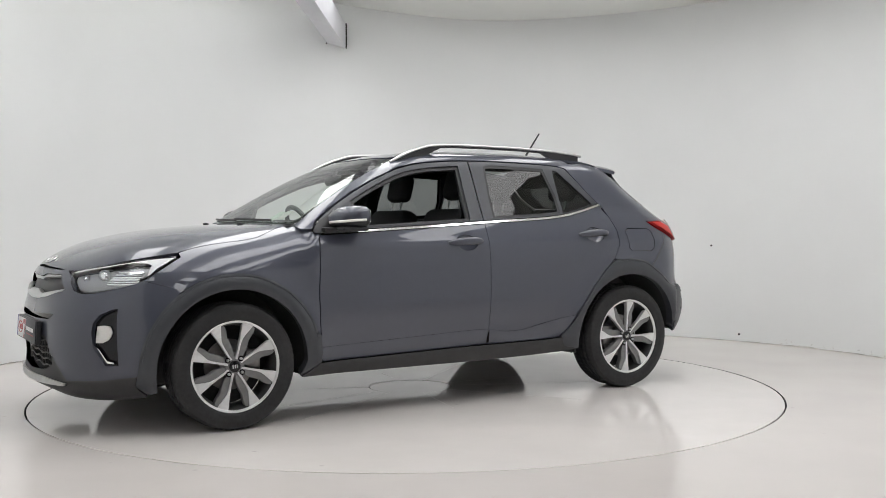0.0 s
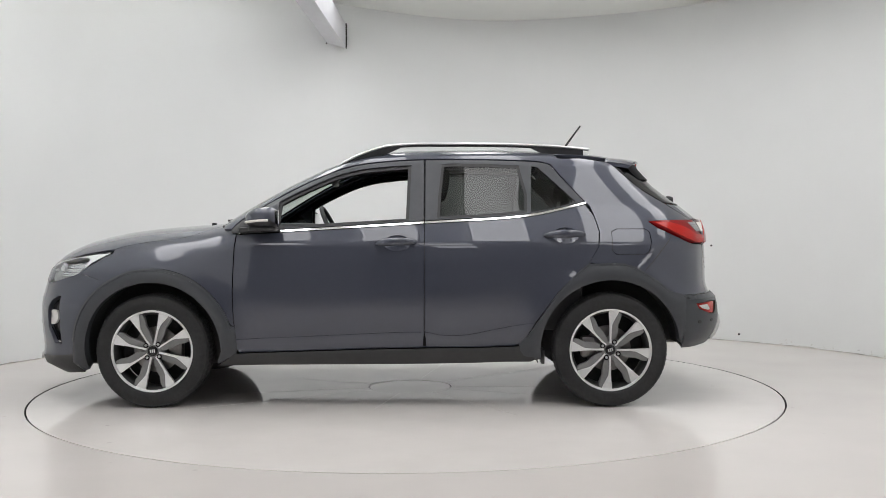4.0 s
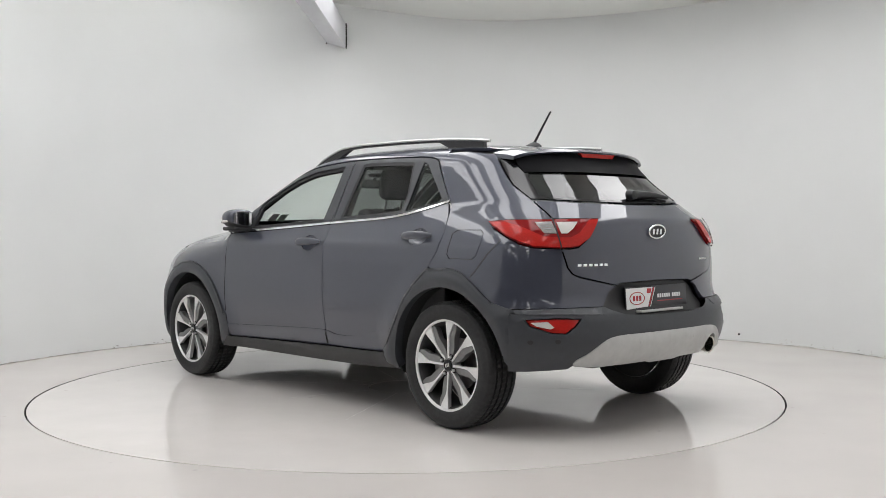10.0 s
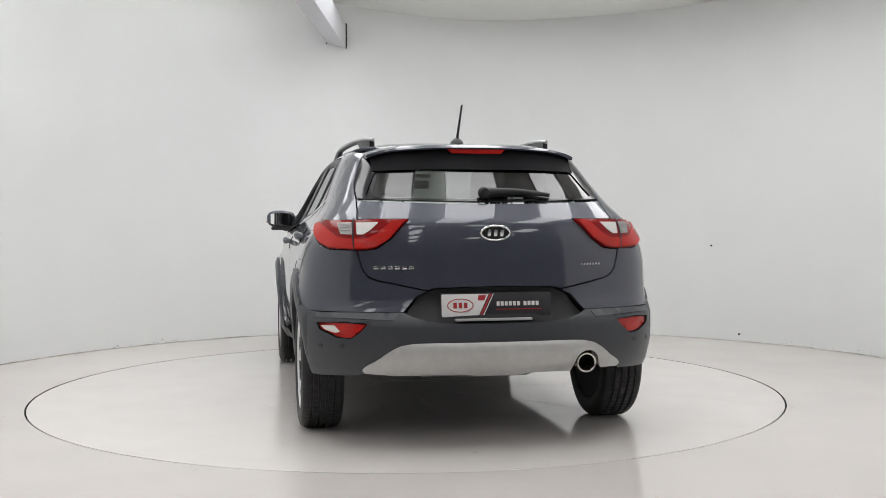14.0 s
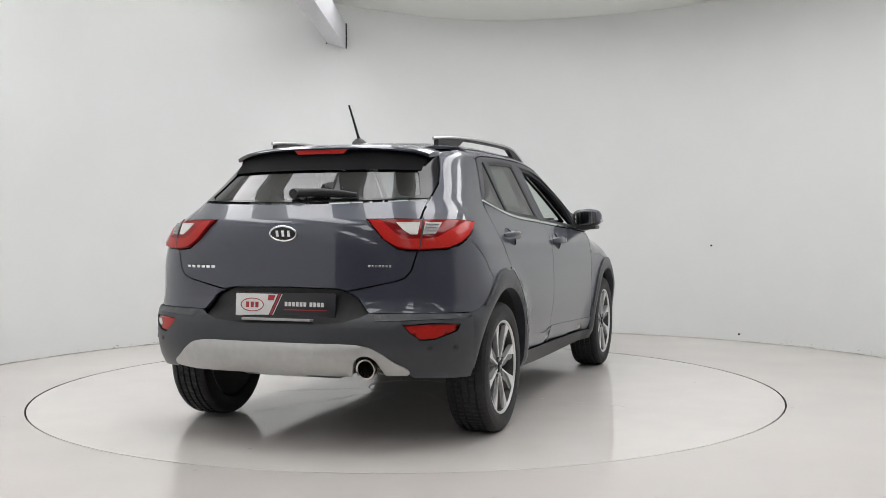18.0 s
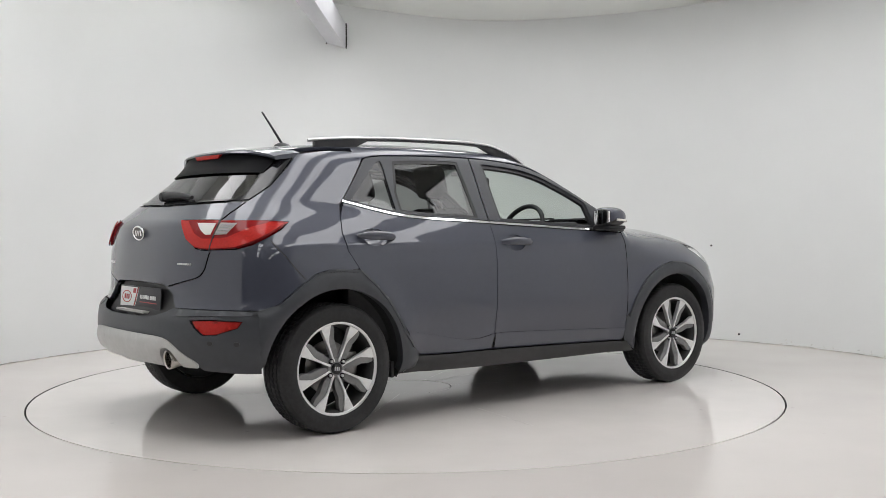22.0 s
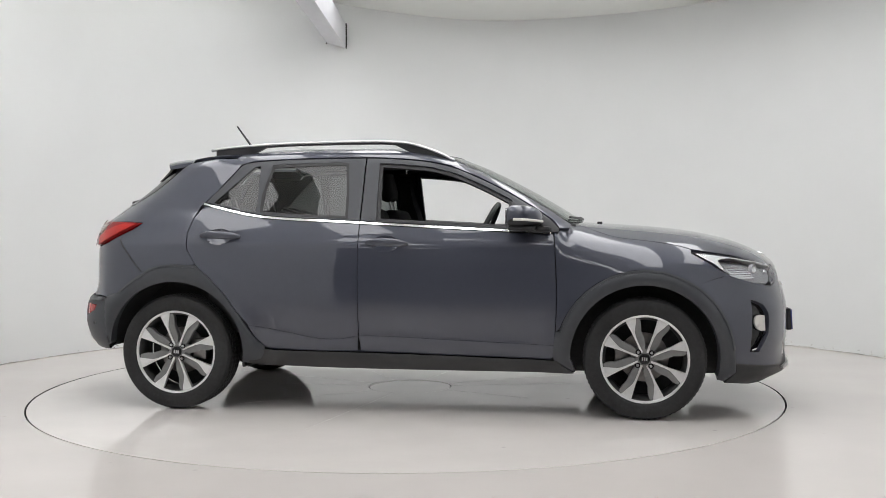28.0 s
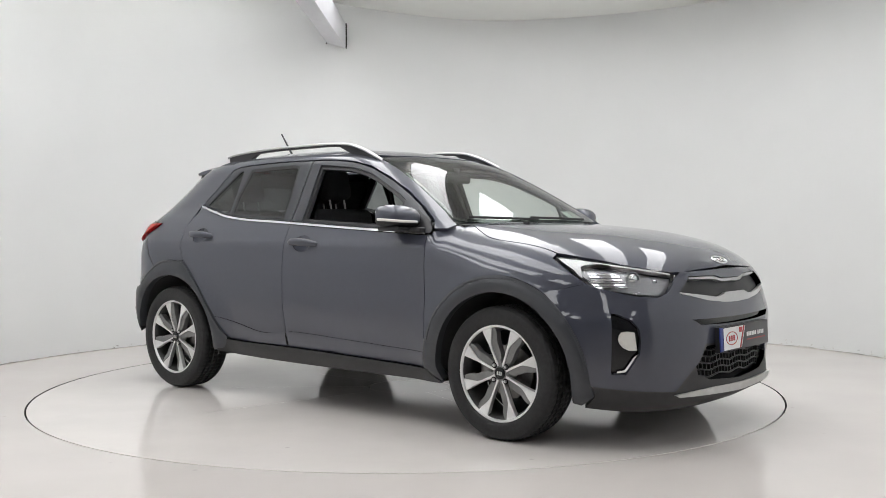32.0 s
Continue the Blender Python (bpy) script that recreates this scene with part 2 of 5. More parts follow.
def inside(poly, pts):
    x, y = pts[:, 0], pts[:, 1]
    c = np.zeros(len(pts), bool)
    n = len(poly)
    for i in range(n):
        (x0, y0), (x1, y1) = poly[i], poly[i - 1]
        if y0 == y1:
            continue
        hit = ((y0 > y) != (y1 > y)) & (x < (x1 - x0) * (y - y0) / (y1 - y0) + x0)
        c ^= hit
    return c


def inset(poly, d):
    """The outline moved inward by d."""
    n = len(poly)
    area = sum(poly[i - 1][0] * poly[i][1] - poly[i][0] * poly[i - 1][1] for i in range(n))
    s = 1 if area > 0 else -1
    out = []
    for i in range(n):
        a, b, c = np.array(poly[i - 1], float), np.array(poly[i], float), np.array(poly[(i + 1) % n], float)
        e0, e1 = b - a, c - b
        n0 = np.array((-e0[1], e0[0])) / (np.linalg.norm(e0) + 1e-9) * s
        n1 = np.array((-e1[1], e1[0])) / (np.linalg.norm(e1) + 1e-9) * s
        m = n0 + n1
        k = max(0.5, float(m @ m) / 2)
        out.append(tuple(b + m / k * d))
    return out


def near_edge(poly, pts, d):
    """True for points closer than d to the outline."""
    p = np.array(poly)
    q = np.roll(p, -1, 0)
    best = np.full(len(pts), 9.0)
    for a, b in zip(p, q):
        e = b - a
        t = np.clip(((pts - a) @ e) / (e @ e + 1e-12), 0, 1)
        best = np.minimum(best, np.linalg.norm(pts - a - t[:, None] * e, axis=1))
    return best < d


from mathutils.geometry import delaunay_2d_cdt


def fill(outer, holes=(), step=0.05):
    """Triangles that fill a 2D outline with holes, with an even net of points inside. Returns points, triangles, edge loops."""
    loops = [dense(outer, step)] + [dense(h, step) for h in holes]
    pts, edges = [], []
    idx = []
    for lp in loops:
        s = len(pts)
        pts += lp
        idx.append(list(range(s, len(pts))))
        edges += [(s + i, s + (i + 1) % len(lp)) for i in range(len(lp))]
    a = np.array(loops[0])
    gx = np.arange(a[:, 0].min() + step * 0.37, a[:, 0].max(), step)
    gy = np.arange(a[:, 1].min() + step * 0.41, a[:, 1].max(), step)
    g = np.stack(np.meshgrid(gx, gy), -1)
    g[1::2, :, 0] += step / 2
    g = g.reshape(-1, 2)
    ok = inside(loops[0], g) & ~near_edge(loops[0], g, step * 0.45)
    for h in loops[1:]:
        ok &= ~inside(h, g) & ~near_edge(h, g, step * 0.45)
    pts += [tuple(q) for q in g[ok]]
    r = delaunay_2d_cdt([Vector(p) for p in pts], edges, [], 0, 1e-7)
    out = np.array([tuple(v) for v in r[0]])
    orig = {}
    for i, o in enumerate(r[3]):
        for k in o:
            orig[k] = i
    tris = np.array([t for t in r[2] if len(t) == 3])
    c = out[tris].mean(1)
    keep = inside(loops[0], c)
    for h in loops[1:]:
        keep &= ~inside(h, c)
    tris = tris[keep]
    e1, e2 = out[tris[:, 1]] - out[tris[:, 0]], out[tris[:, 2]] - out[tris[:, 0]]
    flip = e1[:, 0] * e2[:, 1] - e1[:, 1] * e2[:, 0] < 0
    tris[flip] = tris[flip][:, ::-1]
    return out, tris, [[orig[i] for i in lp] for lp in idx]


# ---- room ----
RC, RR_ = (0.295, -0.115), 3.56
ARC0, ARC1 = -60.0, 240.0


def ring_wall():
    """Round wall with a wide opening toward the hall."""
    bm = bmesh.new()
    n = 120
    inner, outer = [], []
    for k in range(n + 1):
        a = radians(ARC0 + (ARC1 - ARC0) * k / n)
        c, s = math.cos(a), math.sin(a)
        inner.append([bm.verts.new((RC[0] + RR_ * c, RC[1] + RR_ * s, z)) for z in (-0.05, 0.0, 0.5, 1.0, 1.5, 2.0, 2.5, 3.0, 3.6)])
        outer.append([bm.verts.new((RC[0] + (RR_ + 0.12) * c, RC[1] + (RR_ + 0.12) * s, z)) for z in (-0.05, 3.6)])
    for k in range(n):
        for i in range(8):
            bm.faces.new((inner[k][i], inner[k][i + 1], inner[k + 1][i + 1], inner[k + 1][i]))
        bm.faces.new((outer[k][0], outer[k][1], outer[k + 1][1], outer[k + 1][0]))
        bm.faces.new((inner[k][8], outer[k][1], outer[k + 1][1], inner[k + 1][8]))
    for k in (0, n):
        bm.faces.new([*inner[k], outer[k][1], outer[k][0]])
    return tagged(part("wall_round", bm, WALL), "smooth white curved photo room wall", "wall", kind="structure")


ring_wall()


def floor():
    bm = bmesh.new()
    n = 160
    r0 = [bm.verts.new(((TABLE_R + 0.006) * math.cos(2 * math.pi * k / n), (TABLE_R + 0.006) * math.sin(2 * math.pi * k / n), 0)) for k in range(n)]
    r1 = [bm.verts.new((3.3 * math.cos(2 * math.pi * k / n), 3.3 * math.sin(2 * math.pi * k / n), 0)) for k in range(n)]
    r2 = []
    for k in range(n):
        c, s = math.cos(2 * math.pi * k / n), math.sin(2 * math.pi * k / n)
        d = 14.0 / max(abs(c), abs(s))
        r2.append(bm.verts.new((d * c, d * s, 0)))
    for k in range(n):
        j = (k + 1) % n
        bm.faces.new((r0[k], r0[j], r1[j], r1[k]))
        bm.faces.new((r1[k], r1[j], r2[j], r2[k]))
    fl = part("floor", bm, EPOXY)
    # Gap's inner wall coloured black, to deepen the shade in the ring line.
    bm = bmesh.new()
    lathe(bm, [(TABLE_R + 0.006, 0.0), (TABLE_R + 0.006, -0.06)], 160, "z")
    part("ring_edge", bm, GAP, fl, "inner wall of the turntable gap, its shade put into the colour")
    return tagged(fl, "pale glossy epoxy floor round a turntable", "floor", kind="structure")


floor()
bm = bmesh.new()
lathe(bm, [(0.001, -0.055), (TABLE_R + 0.02, -0.055), (TABLE_R + 0.02, -0.07), (0.001, -0.07)], 96, "z")
tagged(part("pit", bm, GAP), "dark pit under the turntable", "pit", kind="structure")


def ceiling():
    """Low flat ceiling over the round room, rising a little to one side."""
    bm = bmesh.new()
    n = 96
    rings = []
    for r in (3.7, 3.2, 2.4, 1.2):
        ring = []
        for k in range(n):
            a = 2 * math.pi * k / n
            x, y = RC[0] + r * math.cos(a), RC[1] + r * math.sin(a)
            ring.append(bm.verts.new((x, y, 3.0 + 0.08 * max(0.0, 0.9 - x) ** 1.3)))
        rings.append(ring)
    for a, b in zip(rings, rings[1:]):
        for k in range(n):
            bm.faces.new((a[k], b[k], b[(k + 1) % n], a[(k + 1) % n]))
    bm.faces.new(rings[-1])
    r = bmesh.ops.extrude_face_region(bm, geom=list(bm.faces))
    bmesh.ops.translate(bm, vec=(0, 0, 0.1), verts=[v for v in r["geom"] if isinstance(v, bmesh.types.BMVert)])
    return tagged(part("ceiling", bm, CEIL), "plain pale grey ceiling over the turntable", "ceiling", kind="structure")


ceiling()


def hall():
    """Plain hall behind the camera that closes the place."""
    for name, b in (("wall_south", (-6.2, 6.2, -11.2, -11.0, 0, 3.6)), ("wall_west", (-6.4, -6.2, -11.2, 6.2, 0, 3.6)),
                    ("wall_east", (6.2, 6.4, -11.2, 6.2, 0, 3.6)), ("wall_north", (-6.2, 6.2, 6.0, 6.2, 0, 3.6))):
        bm = bmesh.new()
        box(bm, *b)
        tagged(part(name, bm, WALL if name == "wall_north" else HALLWALL), "plain painted hall wall", "wall", kind="structure")
    # Dark ribbed blocks, added out of view so the bodywork mirrors dark patches.
    for i, (x0, x1) in enumerate(((-6.0, -3.9), (-1.35, -0.25), (1.1, 2.3))):
        bm = bmesh.new()
        box(bm, x0, x1, -11.0, -10.95, 0.0, 2.3)
        for k in range(6):
            box(bm, x0 + 0.04, x1 - 0.04, -10.95, -10.935, 0.06 + 0.37 * k, 0.39 + 0.37 * k)
        tagged(part("door_%d" % (i + 1), bm, HALLDARK), "added dark ribbed panel, out of view, that darkens the car's reflections", "door", kind="structure")
    bm = bmesh.new()
    box(bm, -6.4, 6.4, -11.2, 6.2, 3.6, 3.75)
    tagged(part("ceiling_hall", bm, CEIL), "plain pale hall ceiling", "ceiling", kind="structure")


hall()


def skirting():
    """Thin grimy joint where the round wall meets the floor."""
    bm = bmesh.new()
    n = 240
    rnd = random.Random(4)
    prev = None
    for k in range(n + 1):
        a = radians(ARC0 + (ARC1 - ARC0) * k / n)
        c, s = math.cos(a), math.sin(a)
        h = 0.004 + 0.005 * noise.noise(Vector((k * 0.21, 0.3, 0))) ** 2 * 4 * rnd.random() + 0.002 * rnd.random()
        r1, r0 = RR_ - 0.003, RR_ + 0.01
        cur = [bm.verts.new((RC[0] + r1 * c, RC[1] + r1 * s, 0.0005)), bm.verts.new((RC[0] + r1 * c, RC[1] + r1 * s, h)), bm.verts.new((RC[0] + r0 * c, RC[1] + r0 * s, h))]
        if prev:
            bm.faces.new((prev[0], prev[1], cur[1], cur[0]))
            bm.faces.new((prev[1], prev[2], cur[2], cur[1]))
        prev = cur
    for lo, hi, cnt in ((130.0, 147.0, 11), (19.0, 37.0, 12)):
        for k in range(cnt):
            a = radians(rnd.uniform(lo, hi))
            w = rnd.uniform(0.003, 0.010)
            m = Matrix.Translation((RC[0] + RR_ * math.cos(a), RC[1] + RR_ * math.sin(a), rnd.uniform(0.01, 0.05))) @ pose(0, 0, 0, rnd.uniform(-40, 40), 0, math.degrees(a))
            box(bm, -0.0035, 0.004, -w, w, -0.0025, 0.0025, 0, m)
    tagged(part("trim", bm, GRIME), "thin dirty joint along the foot of the wall", "trim", kind="structure")


skirting()


def wall_screw(x, y, z, r):
    bm = bmesh.new()
    a = math.atan2(y - RC[1], x - RC[0])
    lathe(bm, [(0.0005, -0.006), (r, -0.004), (r, 0.004)], 10, "x", Matrix.Translation((RC[0] + (RR_ - 0.001) * math.cos(a), RC[1] + (RR_ - 0.001) * math.sin(a), z)) @ pose(0, 0, 0, 0, 0, math.degrees(a)))
    tagged(part("wall_screw", bm, GAP), "small dark screw in the white wall", "screw")


wall_screw(2.693, 2.516, 0.837, 0.009)
wall_screw(2.884, 2.329, 0.062, 0.010)


def panel_light(x, y, z, w, l):
    """Flat ceiling light with a rim and a glowing diffuser."""
    e = empty("panel_light")
    e.location = (x, y, z)
    bm = bmesh.new()
    for b in ((-w / 2, w / 2, -l / 2, -l / 2 + 0.015), (-w / 2, w / 2, l / 2 - 0.015, l / 2),
              (-w / 2, -w / 2 + 0.015, -l / 2 + 0.015, l / 2 - 0.015), (w / 2 - 0.015, w / 2, -l / 2 + 0.015, l / 2 - 0.015)):
        box(bm, *b, -0.014, 0.0)
    part("frame", bm, LAMPRIM, e)
    bm = bmesh.new()
    box(bm, -w / 2 + 0.015, w / 2 - 0.015, -l / 2 + 0.015, l / 2 - 0.015, -0.011, -0.002)
    part("diffuser", bm, LAMP, e, "glowing white diffuser")
    tagged(e, "lit flat white light panel, over the turntable or added unseen in the hall", "ceiling light", "ceiling light panels")
    return e


def lights():
    for i in range(6):
        x = -2.2 + 0.93 * i
        l = min(5.2, 2 * math.sqrt(3.25 ** 2 - (abs(x - RC[0]) + 0.25) ** 2))
        y = RC[1] - 0.09
        if i in (3, 4):
            l, y = (5.0, -0.33) if i == 3 else (4.6, -0.53)
        elif i in (0, 5):
            l, y = (3.0, -0.6) if i == 0 else (3.0, -0.4)
        panel_light(x, y, 3.0 + 0.08 * max(0.0, 0.9 - x - 0.29) ** 1.3 - 0.004, 0.50, l)
    # Unseen hall panels, added for light and reflections from the camera side.
    for x in (-3.4, 0.0, 3.4):
        for y in (-4.6, -6.4, -8.2, -10.0)[1 if x > 1 else 0:]:
            panel_light(x, y, 3.598, 0.6, 1.2)
    # Extra pair, added to brighten the car's front and the floor before it.
    for x in (-1.7, 1.7):
        panel_light(x, -4.6, 3.598, 0.6, 1.2)


lights()


def beam():
    bm = bmesh.new()
    extrude_poly(bm, [(-0.090, 0.025), (-0.082, 0.019), (0.080, -0.021), (0.088, -0.021), (0.090, -0.015), (0.090, 0.208), (-0.090, 0.25)], -4.2, 0.05, lambda u, v, h: (u, h, v))
    e = part("ceiling_beam", bm, BEAM)
    e.matrix_basis = pose(-0.688, 3.31, 2.741, 0, 0, -3.0)
    bm = bmesh.new()
    extrude_poly(bm, [(0.089, -0.026), (0.094, -0.026), (0.099, 0.0), (0.099, 0.21), (0.089, 0.21)], -0.035, 0.012, lambda u, v, h: (u, h, v))
    box(bm, -0.098, -0.086, -0.045, -0.015, 0.012, 0.026)
    part("beam_slot", bm, GAP, e, "dark gap round the beam's end")
    tagged(e, "pale grey painted beam under the ceiling", "beam", kind="structure")


beam()


# ---- turntable ----
def turntable():
    e = empty("turntable")
    bm = bmesh.new()
    lathe(bm, [(0.262, -0.012), (0.262, -0.0015), (0.2635, 0.0), (TABLE_R - 0.0055, 0.0), (TABLE_R - 0.004, -0.0015), (TABLE_R - 0.004, -0.05)], 160, "z")
    part("deck", bm, DISC, e)
    bm = bmesh.new()
    lathe(bm, [(0.0005, -0.001), (0.2565, -0.001), (0.258, -0.0025), (0.258, -0.012)], 64, "z")
    part("centre_cover", bm, DISC, e, "round centre cover plate")
    bm = bmesh.new()
    lathe(bm, [(0.25, -0.010), (0.27, -0.010)], 64, "z")
    part("groove", bm, GAP, e, "dark joint round the cover")
    for k, a in enumerate((-24.0, 14.0, 33.0, 78.0, 122.0, 157.0, 179.0, 221.0, 259.0)):
        bm = bmesh.new()
        box(bm, 0.262, 0.85 + 0.30 * (k % 3), -0.0011, 0.0011, 0.0002, 0.0007, 0, pose(0, 0, 0, 0, 0, a))
        part("joint", bm, JOINT, e, "thin grey joint in the deck")
    tagged(e, "round pale epoxy-coated turntable set flush in the floor", "turntable")
    return e


TABLE = turntable()


# ---- shape of the car body ----
# Car space: x forward, y to its left, z up, origin on the ground midway between the axles.
BZ = curve((0.17, 0.76), (0.24, 0.805), (0.32, 0.838), (0.42, 0.850), (0.62, 0.866), (0.80, 0.864), (0.88, 0.8565), (0.918, 0.851), (0.932, 0.8465), (0.95, 0.8385), (1.0, 0.8165),
           (1.05, 0.792), (1.15, 0.740), (1.25, 0.692), (1.40, 0.622), (1.46, 0.600), (1.52, 0.58))
TAPZ = curve((0.2, 0.015), (0.55, 0.010), (0.7, -0.006), (0.85, -0.008), (0.95, 0.0), (1.05, 0.022), (1.15, 0.050), (1.4, 0.048))
XF = curve((0.14, 1.93), (0.19, 2.075), (0.24, 2.115), (0.32, 2.105), (0.45, 2.115), (0.56, 2.115), (0.66, 2.095), (0.76, 2.07), (0.84, 2.04), (1.1, 2.0))
RF = curve((0.2, 0.72), (0.55, 0.76), (0.8, 0.90), (1.1, 1.0))
XR = curve((0.24, -1.82), (0.30, -1.90), (0.36, -1.98), (0.48, -2.025), (0.58, -2.015), (0.635, -1.972), (0.70, -1.953), (0.86, -1.950), (0.95, -1.945), (1.02, -1.931),
           (1.05, -1.918), (1.068, -1.899), (1.10, -1.863), (1.14, -1.815), (1.25, -1.675), (1.365, -1.55), (1.43, -1.47), (1.5, -1.40))
RR = curve((0.3, 0.42), (0.5, 0.46), (0.7, 0.47), (0.9, 0.47), (1.0, 0.46), (1.08, 0.45), (1.15, 0.45), (1.4, 0.45))
ZT = curve((0.7, 1.10), (0.95, 1.045), (1.2, 1.029), (1.5, 1.002), (1.75, 0.955), (1.9, 0.903), (2.0, 0.851), (2.06, 0.82), (2.12, 0.74))
QT = curve((0.78, 14.0), (0.9, 5.0), (1.3, 2.9), (2.1, 2.7))
XW = curve((0.95, 1.13), (1.041, 0.975), (1.09, 0.900), (1.194, 0.728), (1.289, 0.555), (1.378, 0.370), (1.431, 0.238), (1.47, 0.06), (1.5, -0.2))
ZR = curve((-1.60, 1.40), (-1.45, 1.435), (-1.1, 1.468), (-0.6, 1.488), (-0.2, 1.486), (0.05, 1.470), (0.22, 1.440), (0.4, 1.40))
WHEEL_X, WHEEL_Z = 1.29, 0.322
CREASE = curve((-0.90, 0.480), (-0.83, 0.471), (-0.674, 0.443), (-0.42, 0.402), (-0.36, 0.403), (-0.228, 0.423), (0.30, 0.405), (0.79, 0.386), (0.9, 0.384))


def corner(s, p):
    s = np.clip(s, 0.0, 1.0)
    return np.maximum(1 - (1 - s) ** p, 0) ** (1 / p)


def flare(x, z):
    """Swelling of the side over the wheels."""
    out = 0
    for cx in (WHEEL_X, -WHEEL_X):
        r = np.hypot(x - cx, (z - WHEEL_Z))
        out = out + 0.022 * np.exp(-((r - 0.40) / 0.10) ** 2)
    return out


def dent(x, z):
    """Hollow along the lower doors."""
    end = np.clip((0.83 - np.abs(x + 0.01)) / 0.12, 0, 1)
    fold = CREASE(x)
    return -0.010 * end * np.exp(-(np.maximum(z - fold - 0.02, 0) / 0.10) ** 2)


def half_low(x, z):
    b = (BZ(z) + flare(x, z) + dent(x, z)) * (1 - TAPZ(z) * np.clip((-x - 0.3) / 1.3, 0, 1.1) ** 1.5)
    b = b * corner((XF(z) - x) / RF(z), 2.8) * corner((x - XR(z)) / RR(z), 2.65)
    zt, q = ZT(x), QT(x)
    t = np.clip((z - 0.72) / (zt - 0.72 + 1e-6), 0, 1)
    cs = np.maximum(1 - t ** q, 0) ** (1 / q)
    return b * np.where(x < 0.78, 1.0, cs)


def half_top(x, z):
    b = BZ(z) * (1 - TAPZ(z) * np.clip((-x - 0.3) / 1.3, 0, 1.1) ** 1.5)
    b = b * corner((XW(z) - x) / 0.24, 2.6) * corner((x - XR(z)) / RR(z), 2.65)
    zt = ZR(x)
    t = np.clip((z - 1.33) / (zt - 1.33), 0, 1)
    return b * np.maximum(1 - t ** 4.0, 0) ** 0.25


def bisect(f, lo, hi):
    """Where f turns from positive to negative between lo and hi."""
    lo, hi = np.array(lo, float), np.array(hi, float)
    for _ in range(42):
        mid = (lo + hi) / 2
        up = f(mid) > 0
        lo, hi = np.where(up, mid, lo), np.where(up, hi, mid)
    return (lo + hi) / 2


# Charts: (u, v) on a panel to a point on the body.
def on_side(half):
    def f(uv):
        x, z = uv[:, 0], uv[:, 1]
        return np.stack([x, half(x, z), z], 1)
    return f


def on_end(half, cx, sign):
    """u: metres of turn at 0.9 m round (cx, 0), 0 at the middle, + to the left side; v: height."""
    def f(uv):
        a, z = uv[:, 0] / 0.9, uv[:, 1]
        dx, dy = sign * np.cos(a), np.sin(a)
        r = bisect(lambda s: half(cx + s * dx, z) - np.abs(s * dy), np.full(len(a), 0.02), np.full(len(a), 1.6))
        return np.stack([cx + r * dx, r * dy, z], 1)
    return f


def on_top(half, z0, z1):
    def f(uv):
        x, y = uv[:, 0], uv[:, 1]
        z = bisect(lambda s: half(x, s) - np.abs(y), np.full(len(x), z0), np.full(len(x), z1))
        return np.stack([x, y, z], 1)
    return f


SIDE, SIDEG = on_side(half_low), on_side(half_top)
FRONT, REAR = on_end(half_low, 1.0, 1), on_end(half_low, -1.0, -1)
WIND, BACKG = on_end(half_top, -0.3, 1), on_end(half_top, -0.9, -1)
HOOD, ROOF = on_top(half_low, 0.73, 1.2), on_top(half_top, 1.335, 1.6)


def fe(y, z, chart_x=1.0, half=half_low, sign=1):
    """The end chart's (u, v) of the body's point at (y, z)."""
    lo, hi = 0.0, 1.4
    s = float(bisect(lambda k: half(chart_x + sign * k, z) - abs(y), lo, hi))
    return (math.atan2(y, s) * 0.9, z)


def se(x, z, chart_x=1.0, half=half_low, sign=1):
    """The end chart's (u, v) of the left side's point at (x, z)."""
    return (math.atan2(float(half(np.float64(x), np.float64(z))), sign * (x - chart_x)) * 0.9, z)


def mirror_y(v):
    w = v.copy()
    w[:, 1] *= -1
    return w


